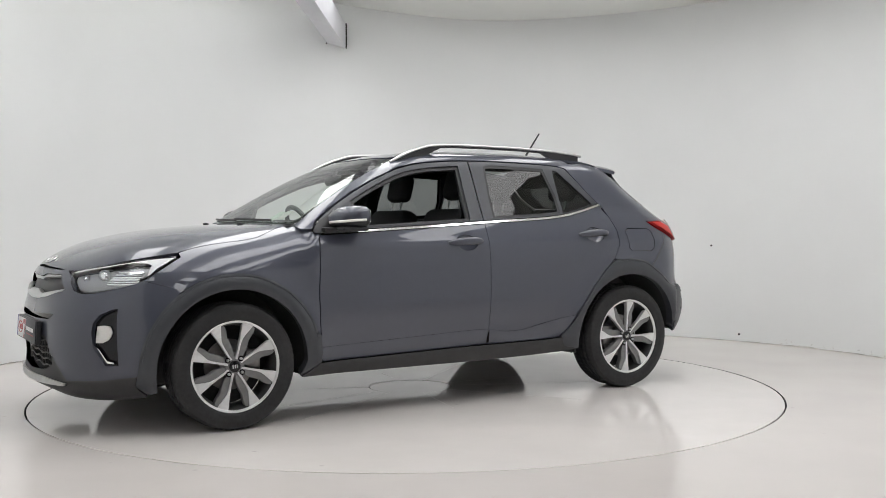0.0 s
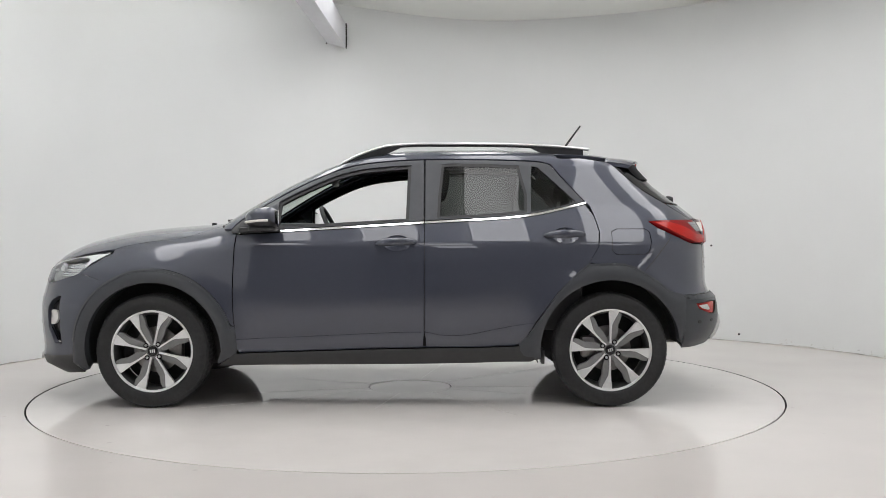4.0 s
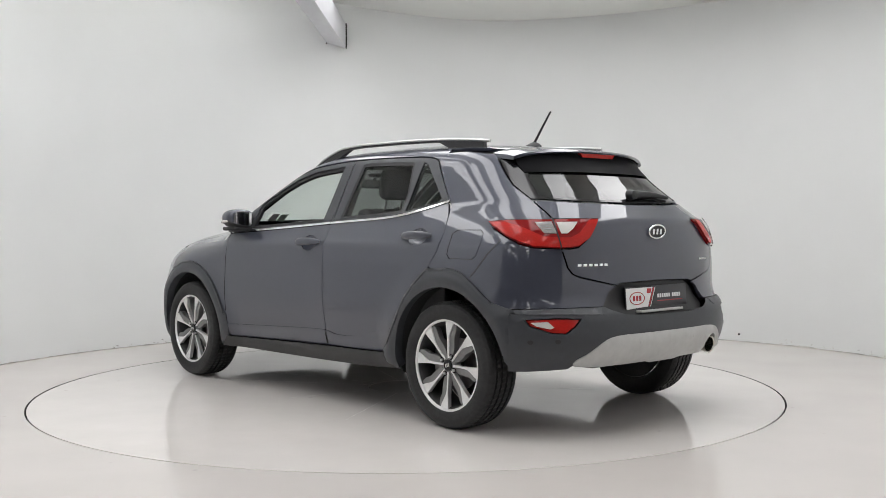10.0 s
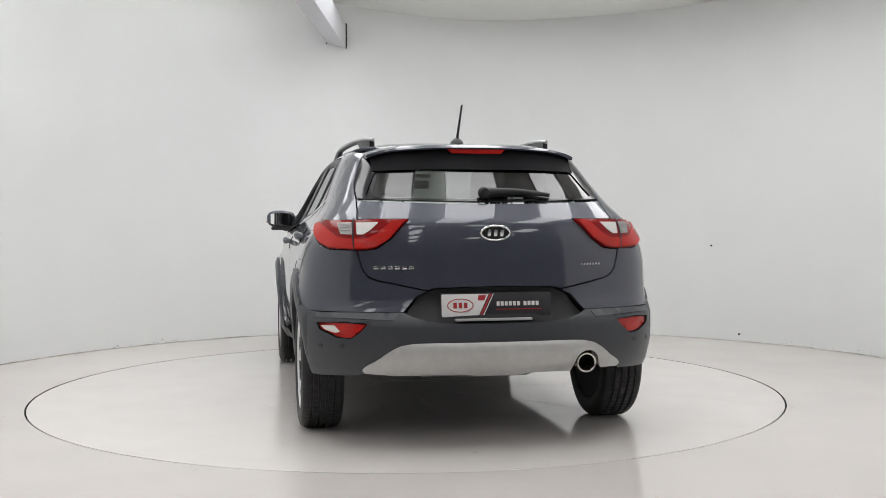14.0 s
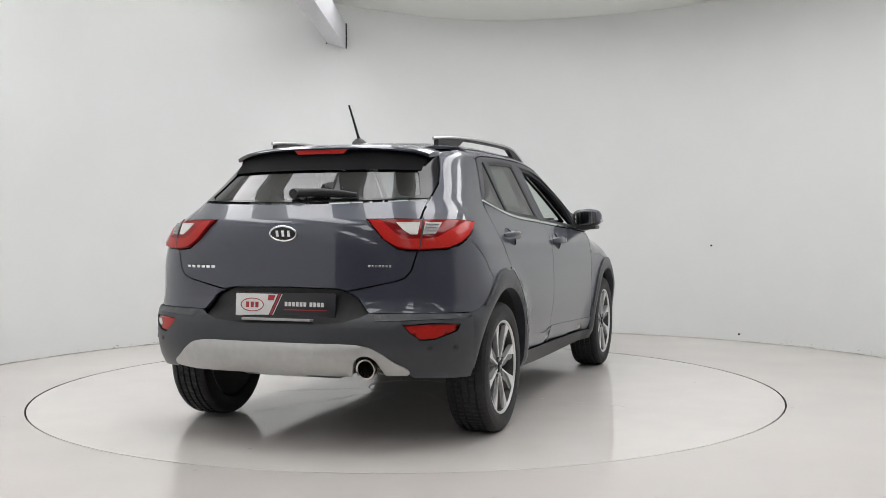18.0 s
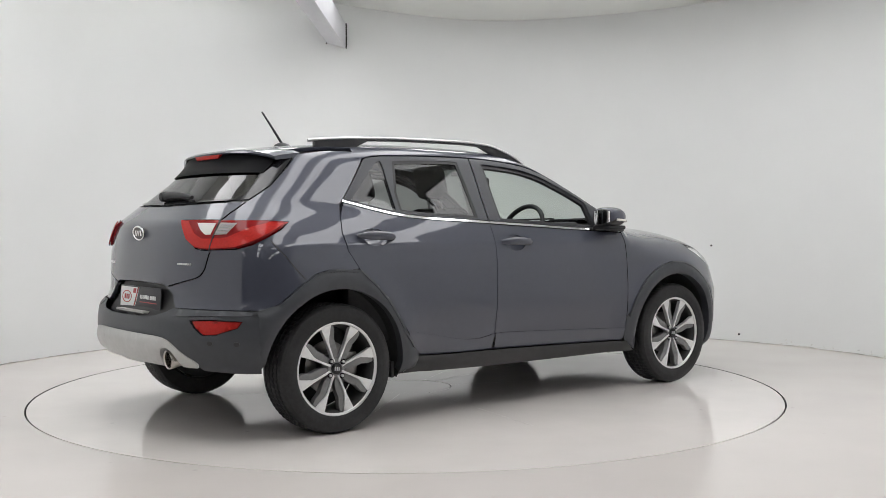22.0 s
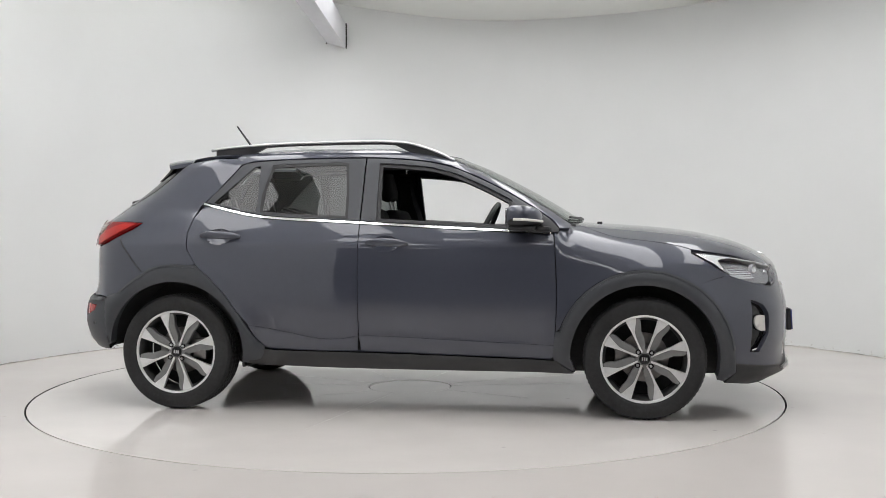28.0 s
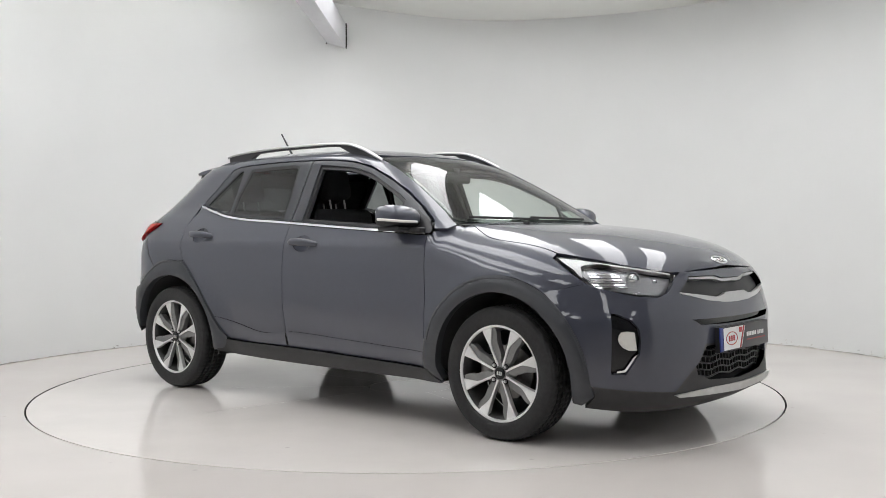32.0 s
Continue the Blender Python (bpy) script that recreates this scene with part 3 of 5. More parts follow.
def panel(name, chart, outer, material, parent, holes=(), step=0.05, gap=0.002, depth=0.018, off=0.0, flip=False, label="",
          crown=0.0, edge=0.003):
    """A sheet on the body with its edges turned in: off lifts it, crown swells its middle, depth turns its rim inward."""
    outer2 = inset(dense(outer, step), gap) if gap else dense(outer, step)
    holes2 = [inset(dense(h, step), -gap) if gap else dense(h, step) for h in holes]
    uv, tris, loops = fill(outer2, holes2, step)
    p = chart(uv)
    h = 1e-3
    du = chart(uv + [h, 0]) - chart(uv - [h, 0])
    dv = chart(uv + [0, h]) - chart(uv - [0, h])
    nrm = np.cross(du, dv)
    nrm /= np.linalg.norm(nrm, axis=1)[:, None] + 1e-12
    mid = np.array([0.0, 0, 0.75])
    out = (nrm * (p - mid * [1, 1, 1])).sum(1).mean()
    if out < 0:
        nrm = -nrm
        tris = tris[:, ::-1]
    lift = np.full(len(uv), off)
    if crown:
        e = np.array([q for lp in loops for q in uv[lp]])
        d = np.array([np.min(np.linalg.norm(e - q, axis=1)) for q in uv])
        lift = lift + crown * (1 - np.exp(-d / 0.02))
    p = p + nrm * lift[:, None]
    verts = list(p)
    norms = list(nrm)
    faces = [tuple(int(i) for i in t) for t in tris]
    for lp in loops:
        n = len(lp)
        a = len(verts)
        ln = nrm[lp]
        tang = np.roll(p[lp], -1, 0) - np.roll(p[lp], 1, 0)
        rim = np.cross(tang, ln)
        rim /= np.linalg.norm(rim, axis=1)[:, None] + 1e-12
        cen = p[lp].mean(0)
        rim *= (1 if ((p[lp] - cen) * rim).sum() > 0 else -1) * (1 if lp is loops[0] else -1)
        norms += list((rim + ln) * 0.7071) + list(rim) + list(rim)
        verts += list(p[lp])
        verts += list(p[lp] - ln * edge)
        verts += list(p[lp] - ln * depth)
        for i in range(n):
            j = (i + 1) % n
            faces += [(a + i, a + j, a + n + j, a + n + i), (a + n + i, a + n + j, a + 2 * n + j, a + 2 * n + i)]
    v = np.array(verts)
    nn = np.array(norms)
    if flip:
        v, nn = mirror_y(v), mirror_y(nn)
        faces = [f[::-1] for f in faces]
    return mesh_ob(name, v, faces, material, parent, label, normals=None if crown else nn)


def half_quarter(x, z):
    b = (BZ(z) + flare(x, z) + dent(x, z)) * (1 - TAPZ(z) * np.clip((-x - 0.3) / 1.3, 0, 1.1) ** 1.5)
    b = b * corner((x - XR(z)) / RR(z), 2.65)
    t = np.clip((z - 1.33) / (ZR(x) - 1.33), 0, 1)
    return b * np.maximum(1 - t ** 4.0, 0) ** 0.25


def on_section(half, zc):
    """u: station x; v: turn round the long axis at height zc, in metres at 0.85 m."""
    def f(uv):
        x, a = uv[:, 0], uv[:, 1] / 0.85
        c, s = np.cos(a), np.sin(a)
        r = bisect(lambda k: half(x, zc + k * s) - np.abs(k * c), np.full(len(x), 0.02), np.full(len(x), 1.3))
        return np.stack([x, r * c, zc + r * s], 1)
    return f


SECT = on_section(half_low, 0.6)
QUART = on_end(half_quarter, -1.0, -1)
F64 = np.float64


def sx(x, z):
    return (x, math.atan2(z - 0.6, float(half_low(F64(x), F64(z)))) * 0.85)


def sy(x, y):
    z = float(bisect(lambda s: half_low(F64(x), s) - y, 0.73, 1.2))
    return (x, math.atan2(z - 0.6, y) * 0.85)


def rs(x, z):
    return se(x, z, -1.0, half_quarter, -1)


def ry(y, z):
    return fe(y, z, -1.0, half_quarter, -1)


def fs(x, z):
    return se(x, z, 1.0, half_low, 1)


def fy(y, z):
    return fe(y, z, 1.0, half_low, 1)


def wy(y, z):
    return fe(y, z, -0.3, half_top, 1)


def ws(x, z):
    return se(x, z, -0.3, half_top, 1)


def both(poly):
    """A half outline from the middle to the middle, closed by its mirror image."""
    return list(poly) + [(-u, v) for u, v in reversed(poly) if abs(u) > 1e-6]


BELT = curve((-1.20, 1.163), (-1.15, 1.152), (-1.02, 1.12), (-0.855, 1.087), (-0.69, 1.07), (-0.37, 1.053), (0.26, 1.017), (0.57, 1.001), (0.90, 0.985))
FRAME_TOP = curve((-1.0, 1.372), (-0.95, 1.390), (-0.84, 1.402), (-0.41, 1.412), (-0.24, 1.411), (0.08, 1.390), (0.24, 1.355), (0.40, 1.29), (0.56, 1.21), (0.72, 1.114), (0.82, 1.045))
DOOR_LOW = curve((-0.80, 0.352), (-0.68, 0.343), (-0.245, 0.338), (0.815, 0.312))
SILL_LOW = curve((-0.90, 0.27), (-0.68, 0.250), (-0.04, 0.239), (0.93, 0.237))
C_PILLAR = [(-1.185, 1.135), (-1.05, 1.285), (-0.975, 1.375)]


def belt_line(x0, x1, dz, n=14):
    return [(x0 + (x1 - x0) * i / n, float(BELT(x0 + (x1 - x0) * i / n)) + dz) for i in range(n + 1)]


def along(f, x0, x1, dz=0.0, n=12):
    return [(x0 + (x1 - x0) * i / n, float(f(x0 + (x1 - x0) * i / n)) + dz) for i in range(n + 1)]


CAR = empty("car")
tagged(CAR, "dark grey metallic compact crossover car parked on a turntable", "car")


ARCH_F = arc(WHEEL_X, WHEEL_Z, 0.466, 55.7, 160, 26)
ARCH_R = [(-1.165, 0.807), (-1.08, 0.735), (-0.996, 0.65), (-0.925, 0.55), (-0.867, 0.463), (-0.815, 0.392), (-0.775, 0.357)]


def foot(x, z):
    """The lower doors turn in below their crease."""
    return half_low(x, z) - 0.16 * np.clip(CREASE(x) - z, 0, 0.12)


SIDE_FOOT = on_side(foot)


def door_front(flip):
    d = empty("front_door", CAR)
    fold = along(CREASE, -0.245, 0.818, 0, 24)
    panel("lower_door_panel", SIDE_FOOT, fold + [(0.812, 0.330)] + along(DOOR_LOW, 0.80, -0.245), PAINT, d, step=0.025, gap=-0.002, off=0.0045, edge=0.004, flip=flip)
    skin = (fold + [(0.828, 0.50), (0.833, 0.66), (0.823, 0.90), (0.815, 0.976)]
            + belt_line(0.78, -0.245, -0.012))
    panel("door_skin", SIDE, skin, PAINT, d, holes=[bowl_outline(-0.085, 0.934)], step=0.022, flip=flip)
    outer = along(FRAME_TOP, -0.243, 0.80, -0.004, 22) + [(0.80, 1.03), (0.80, 0.995)] + belt_line(0.76, -0.243, 0.006)
    win = along(FRAME_TOP, -0.165, 0.585, -0.034, 20) + [(0.60, 1.02)] + belt_line(0.58, -0.155, 0.012)
    panel("window_frame", SIDEG, outer, CLAD, d, holes=[win], step=0.03, flip=flip, depth=0.03, label="dark grey window frame")
    panel("window_seal", SIDEG, win, BLACK, d, holes=[inset(dense(win, 0.03), 0.013)], step=0.03, flip=flip, gap=-0.004, off=-0.010, depth=0.02, label="black rubber window seal")
    ch = belt_line(-0.243, 0.80, 0.0) + belt_line(0.80, -0.243, -0.0115)
    panel("chrome_strip", SIDE, ch, CHROME, d, step=0.03, gap=0, off=0.005, flip=flip, depth=0.012, label="thin chrome waist strip")
    handle(d, -0.085, 0.934, flip)
    panel("seam_foot", SIDE_FOOT, [(-0.2440, 0.425), (-0.2375, 0.395), (-0.2350, 0.345), (-0.2530, 0.345), (-0.2505, 0.395)], DEEP, d, step=0.02, gap=0, off=0.0062, depth=0.004, flip=flip, label="dark gap at the foot of the door seam")
    return d


def bowl_outline(x, z):
    return [(x - 0.008 + 0.072 * math.cos(2 * math.pi * i / 24), z - 0.008 + 0.043 * math.sin(2 * math.pi * i / 24)) for i in range(24)]


def handle(parent, x, z, flip):
    """Bowl and pull of a door handle."""
    h = parent
    panel("handle_recess", SIDE, bowl_outline(x, z), PAINT, h, step=0.012, gap=-0.004, off=-0.003, crown=-0.014, depth=0.004, flip=flip)
    y0 = float(half_low(F64(x), F64(z)))
    pts, ra, rb = [], [], []
    for i in range(13):
        k = i / 12
        e = 1 - abs(2 * k - 1) ** 3.5
        pts.append(((x - 0.115 + 0.23 * k), (y0 + 0.004 + 0.034 * e) * (-1 if flip else 1), z + 0.006 * math.sin(math.pi * k) - 0.008 * k))
        ra.append(0.006 + 0.008 * e)
        rb.append(0.009 + 0.013 * e)
    bm = bmesh.new()
    tube(bm, pts, ra, 12, rb)
    part("door_handle", bm, PAINT, h, smooth=60)
    return h


def door_rear(flip):
    d = empty("rear_door", CAR)
    fold = along(CREASE, -0.862, -0.245, 0, 22)
    panel("lower_door_panel", SIDE_FOOT, fold + along(DOOR_LOW, -0.245, -0.76) + [(-0.775, 0.357), (-0.815, 0.392)], PAINT, d, step=0.025, gap=-0.002, off=0.0045, edge=0.004, flip=flip)
    skin = (fold + [(-0.245, 0.6)] + belt_line(-0.245, -1.165, -0.012) + [(-1.21, 1.075), (-1.232, 0.99), (-1.222, 0.90)] + ARCH_R[:4])
    panel("door_skin", SIDE, skin, PAINT, d, holes=[bowl_outline(-1.035, 0.974)], step=0.022, flip=flip)
    outer = C_PILLAR + along(FRAME_TOP, -0.95, -0.247, -0.004, 16) + belt_line(-0.247, -1.16, 0.006)
    win = [(-0.79, 1.372), (-0.60, 1.380), (-0.40, 1.384), (-0.345, 1.378), (-0.325, 1.2), (-0.318, 1.066)] + belt_line(-0.33, -0.83, 0.014) + [(-0.832, 1.2)]
    qua = [(-0.862, 1.325), (-0.858, 1.2), (-0.855, 1.105)] + belt_line(-0.87, -1.11, 0.016, 8) + [(-1.0, 1.265), (-0.90, 1.36), (-0.868, 1.368)]
    panel("window_frame", SIDEG, outer, CLAD, d, holes=[win, qua], step=0.03, flip=flip, depth=0.03, label="dark grey window frame")
    panel("window_seal", SIDEG, win, BLACK, d, holes=[inset(dense(win, 0.03), 0.010)], step=0.03, flip=flip, gap=-0.004, off=-0.003, depth=0.004, label="black rubber window seal")
    panel("window_glass", SIDEG, win, TINT, d, step=0.06, flip=flip, gap=-0.008, off=-0.006, depth=0.004, label="dark tinted window glass")
    panel("quarter_glass", SIDEG, qua, TINT, d, step=0.06, flip=flip, gap=-0.008, off=-0.006, depth=0.004, label="dark tinted quarter glass")
    ch = belt_line(-0.247, -1.17, 0.0) + belt_line(-1.17, -0.247, -0.0115)
    panel("chrome_strip", SIDE, ch, CHROME, d, step=0.03, gap=0, off=0.005, flip=flip, depth=0.012, label="thin chrome waist strip")
    handle(d, -1.035, 0.974, flip)
    return d


BONNET_SIDE = smooth_line([(0.93, 0.595), (1.06, 0.672), (1.14, 0.700), (1.30, 0.701), (1.45, 0.715), (1.537, 0.729)], 4)


def fender(flip):
    low = [sx(x, z) for x, z in ARCH_F]
    poly = ([sx(0.8255, 0.45), sx(0.8305, 0.55), sx(0.8345, 0.66), sx(0.8245, 0.90), sx(0.8165, 0.985)] + [sx(0.86, 1.0)]
            + [sy(0.90, 0.64)] + [sy(x, y + 0.0015) for x, y in BONNET_SIDE]
            + [sx(1.535, 0.873), sx(1.655, 0.804), sx(1.727, 0.760), sx(1.632, 0.734)] + low)
    panel("front_wing", SECT, poly, PAINT, CAR, step=0.04, flip=flip)


def arch_trim_front(flip):
    arch_bead(WHEEL_X, arc(WHEEL_X, WHEEL_Z, 0.465, 6, 165, 40), flip)
    poly = (arc(WHEEL_X, WHEEL_Z, 0.466, 2, 162, 40) + [(0.824, 0.455), (0.819, 0.41), (0.811, 0.35), (0.817, 0.306), (0.93, 0.245)]
            + arc(WHEEL_X, WHEEL_Z, 0.388, 180, -16, 44) + [(1.70, 0.205), (1.764, 0.25), (1.761, 0.29)])
    panel("wheel_arch_trim", SIDE, poly, CLAD, CAR, step=0.022, flip=flip, off=0.003, crown=0.012, depth=0.05, gap=0.0004, label="dark grey plastic wheel arch trim")


def arch_bead(cx, outer, flip):
    """Raised edge along the outer line of an arch trim."""
    inner = []
    for x, z in reversed(outer):
        d = math.hypot(x - cx, z - WHEEL_Z)
        inner.append((x + (cx - x) * 0.013 / d, z + (WHEEL_Z - z) * 0.013 / d))
    panel("arch_bead", SIDE, list(outer) + inner, CLAD, CAR, step=0.02, flip=flip, off=0.0105, depth=0.012, gap=0.0004, crown=0.004)


def arch_trim_rear(flip):
    outer = [(-1.725, 0.624), (-1.62, 0.655), (-1.528, 0.727), (-1.427, 0.79), (-1.36, 0.808), (-1.293, 0.812), (-1.22, 0.806)] + ARCH_R
    arch_bead(-WHEEL_X, outer[1:-1], flip)
    poly = outer + [(-0.775, 0.33), (-0.80, 0.28), (-0.905, 0.268)] + arc(-WHEEL_X, WHEEL_Z, 0.394, 0, 172, 44) + [(-1.71, 0.335), (-1.725, 0.48)]
    panel("wheel_arch_trim", SIDE, poly, CLAD, CAR, step=0.022, flip=flip, off=0.003, crown=0.012, depth=0.05, gap=0.0004, label="dark grey plastic wheel arch trim")


def sill(flip):
    poly = along(DOOR_LOW, -0.79, 0.835, -0.004, 20) + [(0.85, 0.292), (0.925, 0.24)] + along(SILL_LOW, 0.90, -0.88, 0, 20)
    panel("sill", SIDE, poly, SILLM, CAR, step=0.04, flip=flip, off=0.006, depth=0.08, label="dark grey plastic sill")


def quarter(flip):
    edge = [rs(-1.19, 1.135), rs(-1.05, 1.292), rs(-0.975, 1.385), rs(-1.0, 1.415), rs(-1.15, 1.418)]
    seam = [ry(0.5305, 1.395), ry(0.5705, 1.33), ry(0.6075, 1.228), ry(0.6105, 1.152), ry(0.6175, 1.09), ry(0.624, 1.052)]
    tail = [rs(-1.62, 1.052), rs(-1.515, 1.045), rs(-1.565, 1.008), rs(-1.655, 0.966), rs(-1.72, 0.935), rs(-1.78, 0.915), ry(0.633, 0.912)]
    low = [ry(0.609, 0.82), ry(0.5825, 0.787), ry(0.5425, 0.772), ry(0.32, 0.724), ry(0.37, 0.70), ry(0.43, 0.630), rs(-1.86, 0.630), rs(-1.70, 0.628)]
    arch = [rs(-1.62, 0.655), rs(-1.528, 0.727), rs(-1.427, 0.79), rs(-1.36, 0.808), rs(-1.293, 0.812), rs(-1.22, 0.806)]
    door = [rs(-1.165, 0.812), rs(-1.2235, 0.90), rs(-1.2335, 0.99), rs(-1.2115, 1.077)]
    fl = [rs(*p) for p in [(-1.30, 0.985), (-1.33, 1.002), (-1.49, 1.002), (-1.515, 0.985), (-1.52, 0.93), (-1.505, 0.875), (-1.48, 0.86), (-1.32, 0.86), (-1.30, 0.88)]]
    panel("rear_quarter", QUART, edge + seam + tail + low + arch + door, PAINT, CAR, holes=[] if flip else [fl], step=0.03, flip=flip)
    line = [(-1.632, 0.958), (-1.575, 0.885), (-1.520, 0.815), (-1.478, 0.772)]
    panel("panel_seam", QUART, [rs(*p) for p in line] + [rs(x - 0.0045, z - 0.0025) for x, z in reversed(line)], BLACK, CAR, step=0.02, gap=0, off=0.0012, depth=0.002, flip=flip, label="dark seam between wing and bumper skin")
    if not flip:
        panel("fuel_flap", QUART, fl, PAINT, CAR, step=0.03, depth=0.01, gap=0.0015)
        panel("flap_back", QUART, inset(dense(fl, 0.05), -0.01), BLACK, CAR, step=0.05, off=-0.014, depth=0.003, gap=0)


def roof_side(flip):
    xs = [-1.0 + i * 0.08 for i in range(15)]
    top = []
    for x in xs:
        z = float(ROOF(np.array([[x, 0.535]]))[0, 2])
        top.append((x, z))
    low = [(x, float(FRAME_TOP(x)) + 0.002) for x in xs]
    poly = [ws(x, z) for x, z in low] + [ws(0.24, 1.36)] + [ws(x, z) for x, z in [(0.40, 1.294), (0.56, 1.214), (0.72, 1.118), (0.81, 1.055), (0.845, 1.01)]]
    poly += [ws(0.90, 1.01), wy(0.695, 1.03), wy(0.685, 1.06)] + [wy(0.552 - (z - 1.34) * 0.453, z) for z in (1.10, 1.16, 1.22, 1.28, 1.34, 1.385, 1.41)]
    sec = [(p[0], p[1]) for p in reversed(top) if p[0] < 0.10]
    poly += [ws(*p) for p in sec]
    panel("roof_side", WIND, poly, PAINT, CAR, step=0.022, flip=flip, gap=0.001)


def roof():
    half = [(-1.42, 0.0), (-1.41, 0.25), (-1.37, 0.44), (-1.28, 0.475), (-1.0, 0.53), (-0.6, 0.534), (-0.2, 0.534), (0.06, 0.53), (0.13, 0.50), (0.19, 0.40), (0.225, 0.2), (0.235, 0.0)]
    poly = half + [(x, -y) for x, y in reversed(half[1:-1])]
    panel("roof", ROOF, poly, PAINT, CAR, step=0.06)


def windscreen():
    left = [wy(0.547 - (z - 1.34) * 0.453, z) for z in (1.415, 1.39, 1.34, 1.28, 1.22, 1.16, 1.10, 1.06)]
    half = [(0.0, 1.436), wy(0.2, 1.434), wy(0.36, 1.427), wy(0.46, 1.420)] + left + [wy(0.645, 1.043), wy(0.4, 1.042), wy(0.2, 1.04), (0.0, 1.04)]
    panel("windscreen", WIND, both(half), GLASS, CAR, step=0.06, off=-0.002, depth=0.006, gap=0.003, label="greenish clear windscreen")
    panel("screen_border", WIND, both(half), GLOSSB, CAR, holes=[inset(dense(both(half), 0.05), 0.028)], step=0.04, off=-0.012, depth=0.003, gap=0.003, label="black border behind the windscreen")
    for y, z, col in ((0.50, 1.068, CLEARW), (0.42, 1.066, PAPER)):
        disc = [wy(y, z), wy(y - 0.065, z), wy(y - 0.065, z + 0.048), wy(y, z + 0.048)]
        panel("screen_disc", WIND, disc, col, CAR, step=0.03, off=-0.010, gap=0, depth=0.001, label="small pale disc in the windscreen's corner")
    cowl = both([(0.0, 1.044), wy(0.3, 1.045), wy(0.55, 1.046), wy(0.665, 1.04), wy(0.68, 1.0), wy(0.4, 0.985), (0.0, 0.98)])
    panel("cowl", WIND, cowl, BLACK, CAR, step=0.06, off=-0.012, depth=0.03, gap=0)


def bonnet():
    half = [(0.985, 0.0), (0.975, 0.25), (0.955, 0.45), (0.93, 0.595), (1.06, 0.672), (1.14, 0.700), (1.30, 0.701), (1.45, 0.715), (1.537, 0.729), (1.663, 0.700), (1.814, 0.632), (1.926, 0.530),
            (1.992, 0.412), (2.022, 0.275), (2.041, 0.13), (2.046, 0.0)]
    half = [half[0]] + smooth_line(half[1:4], 3)[:-1] + BONNET_SIDE[:-1] + smooth_line(half[8:], 4)
    poly = [sy(x, max(y, 1e-3)) for x, y in half]
    mid = math.pi / 2 * 0.85
    full = poly[:1] + poly[1:-1] + poly[-1:] + [(u, 2 * mid - v) for u, v in reversed(poly[1:-1])]
    panel("bonnet", SECT, full, PAINT, CAR, step=0.045)


def front_end():
    top = [fy(0.0, 0.812), fy(0.12, 0.810), fy(0.25, 0.806), fy(0.40, 0.804), fy(0.455, 0.78), fy(0.525, 0.712), fy(0.58, 0.694), fy(0.65, 0.699), fs(1.85, 0.718), fs(1.75, 0.747), fs(1.724, 0.7575),
           fs(1.632, 0.7325), fs(1.558, 0.7095)]
    arch = [fs(x, z) for x, z in arc(WHEEL_X, WHEEL_Z, 0.468, 50, 0, 16)]
    low = [fs(1.76, 0.300), fs(1.90, 0.282), fy(0.515, 0.270), fy(0.37, 0.40), fy(0.34, 0.475), fy(0.0, 0.48)]
    half = top + arch + low
    grille = both([fy(0.0, 0.772), fy(0.10, 0.772), fy(0.17, 0.786), fy(0.365, 0.788), fy(0.465, 0.718), fy(0.45, 0.703), fy(0.28, 0.675), fy(0.13, 0.660), fy(0.0, 0.660)])
    slot = both([fy(0.0, 0.588), fy(0.2, 0.590), fy(0.43, 0.593), fy(0.37, 0.562), fy(0.2, 0.556), fy(0.0, 0.554)])
    fog = [fs(1.836, 0.632), fs(1.862, 0.628), fy(0.702, 0.603), fy(0.680, 0.560), fy(0.672, 0.515), fy(0.674, 0.446), fy(0.71, 0.350), fs(1.836, 0.353)]
    fogr = [(-u, v) for u, v in reversed(fog)]
    b = panel("front_bumper", FRONT, both(half), PAINT, CAR, holes=[grille, slot, fog, fogr], step=0.04, depth=0.03, gap=-0.002)
    # upper grille: mesh, two bright wings
    panel("upper_grille", FRONT, inset(dense(grille, 0.05), -0.004), BLACK, b, step=0.05, off=-0.028, gap=0, label="dark honeycomb upper grille")
    up = both([fy(0.0, 0.770), fy(0.10, 0.770), fy(0.155, 0.785), fy(0.36, 0.787), fy(0.368, 0.778), fy(0.16, 0.769), fy(0.105, 0.753), fy(0.0, 0.753)])
    panel("grille_bar", FRONT, up, SILVER, b, step=0.025, off=-0.006, gap=0.001, depth=0.022, label="satin silver grille bar")
    lo = both([fy(0.0, 0.703), fy(0.10, 0.703), fy(0.145, 0.690), fy(0.20, 0.685), fy(0.465, 0.7175), fy(0.46, 0.7095), fy(0.28, 0.671), fy(0.13, 0.655), fy(0.0, 0.651)])
    panel("grille_bar", FRONT, lo, SILVER, b, step=0.025, off=0.002, gap=0.001, depth=0.022, label="satin silver grille bar")
    panel("intake_slot", FRONT, inset(dense(slot, 0.05), -0.004), GLOSSB, b, step=0.05, off=-0.022, gap=0)
    for s, f in ((0, fog), (1, fogr)):
        bz = empty("fog_lamp", CAR)
        panel("bezel", FRONT, inset(dense(f, 0.04), -0.003), GLOSSB, bz, step=0.03, off=-0.03, gap=0, depth=0.01)
        lamp = [fs(1.874, 0.528), fs(1.882, 0.543), fs(1.905, 0.548), fy(0.694, 0.543), fy(0.684, 0.462), fy(0.71, 0.462), fs(1.888, 0.474), fs(1.876, 0.492), fs(1.871, 0.510)]
        lamp = lamp if s == 0 else [(-u, v) for u, v in reversed(lamp)]
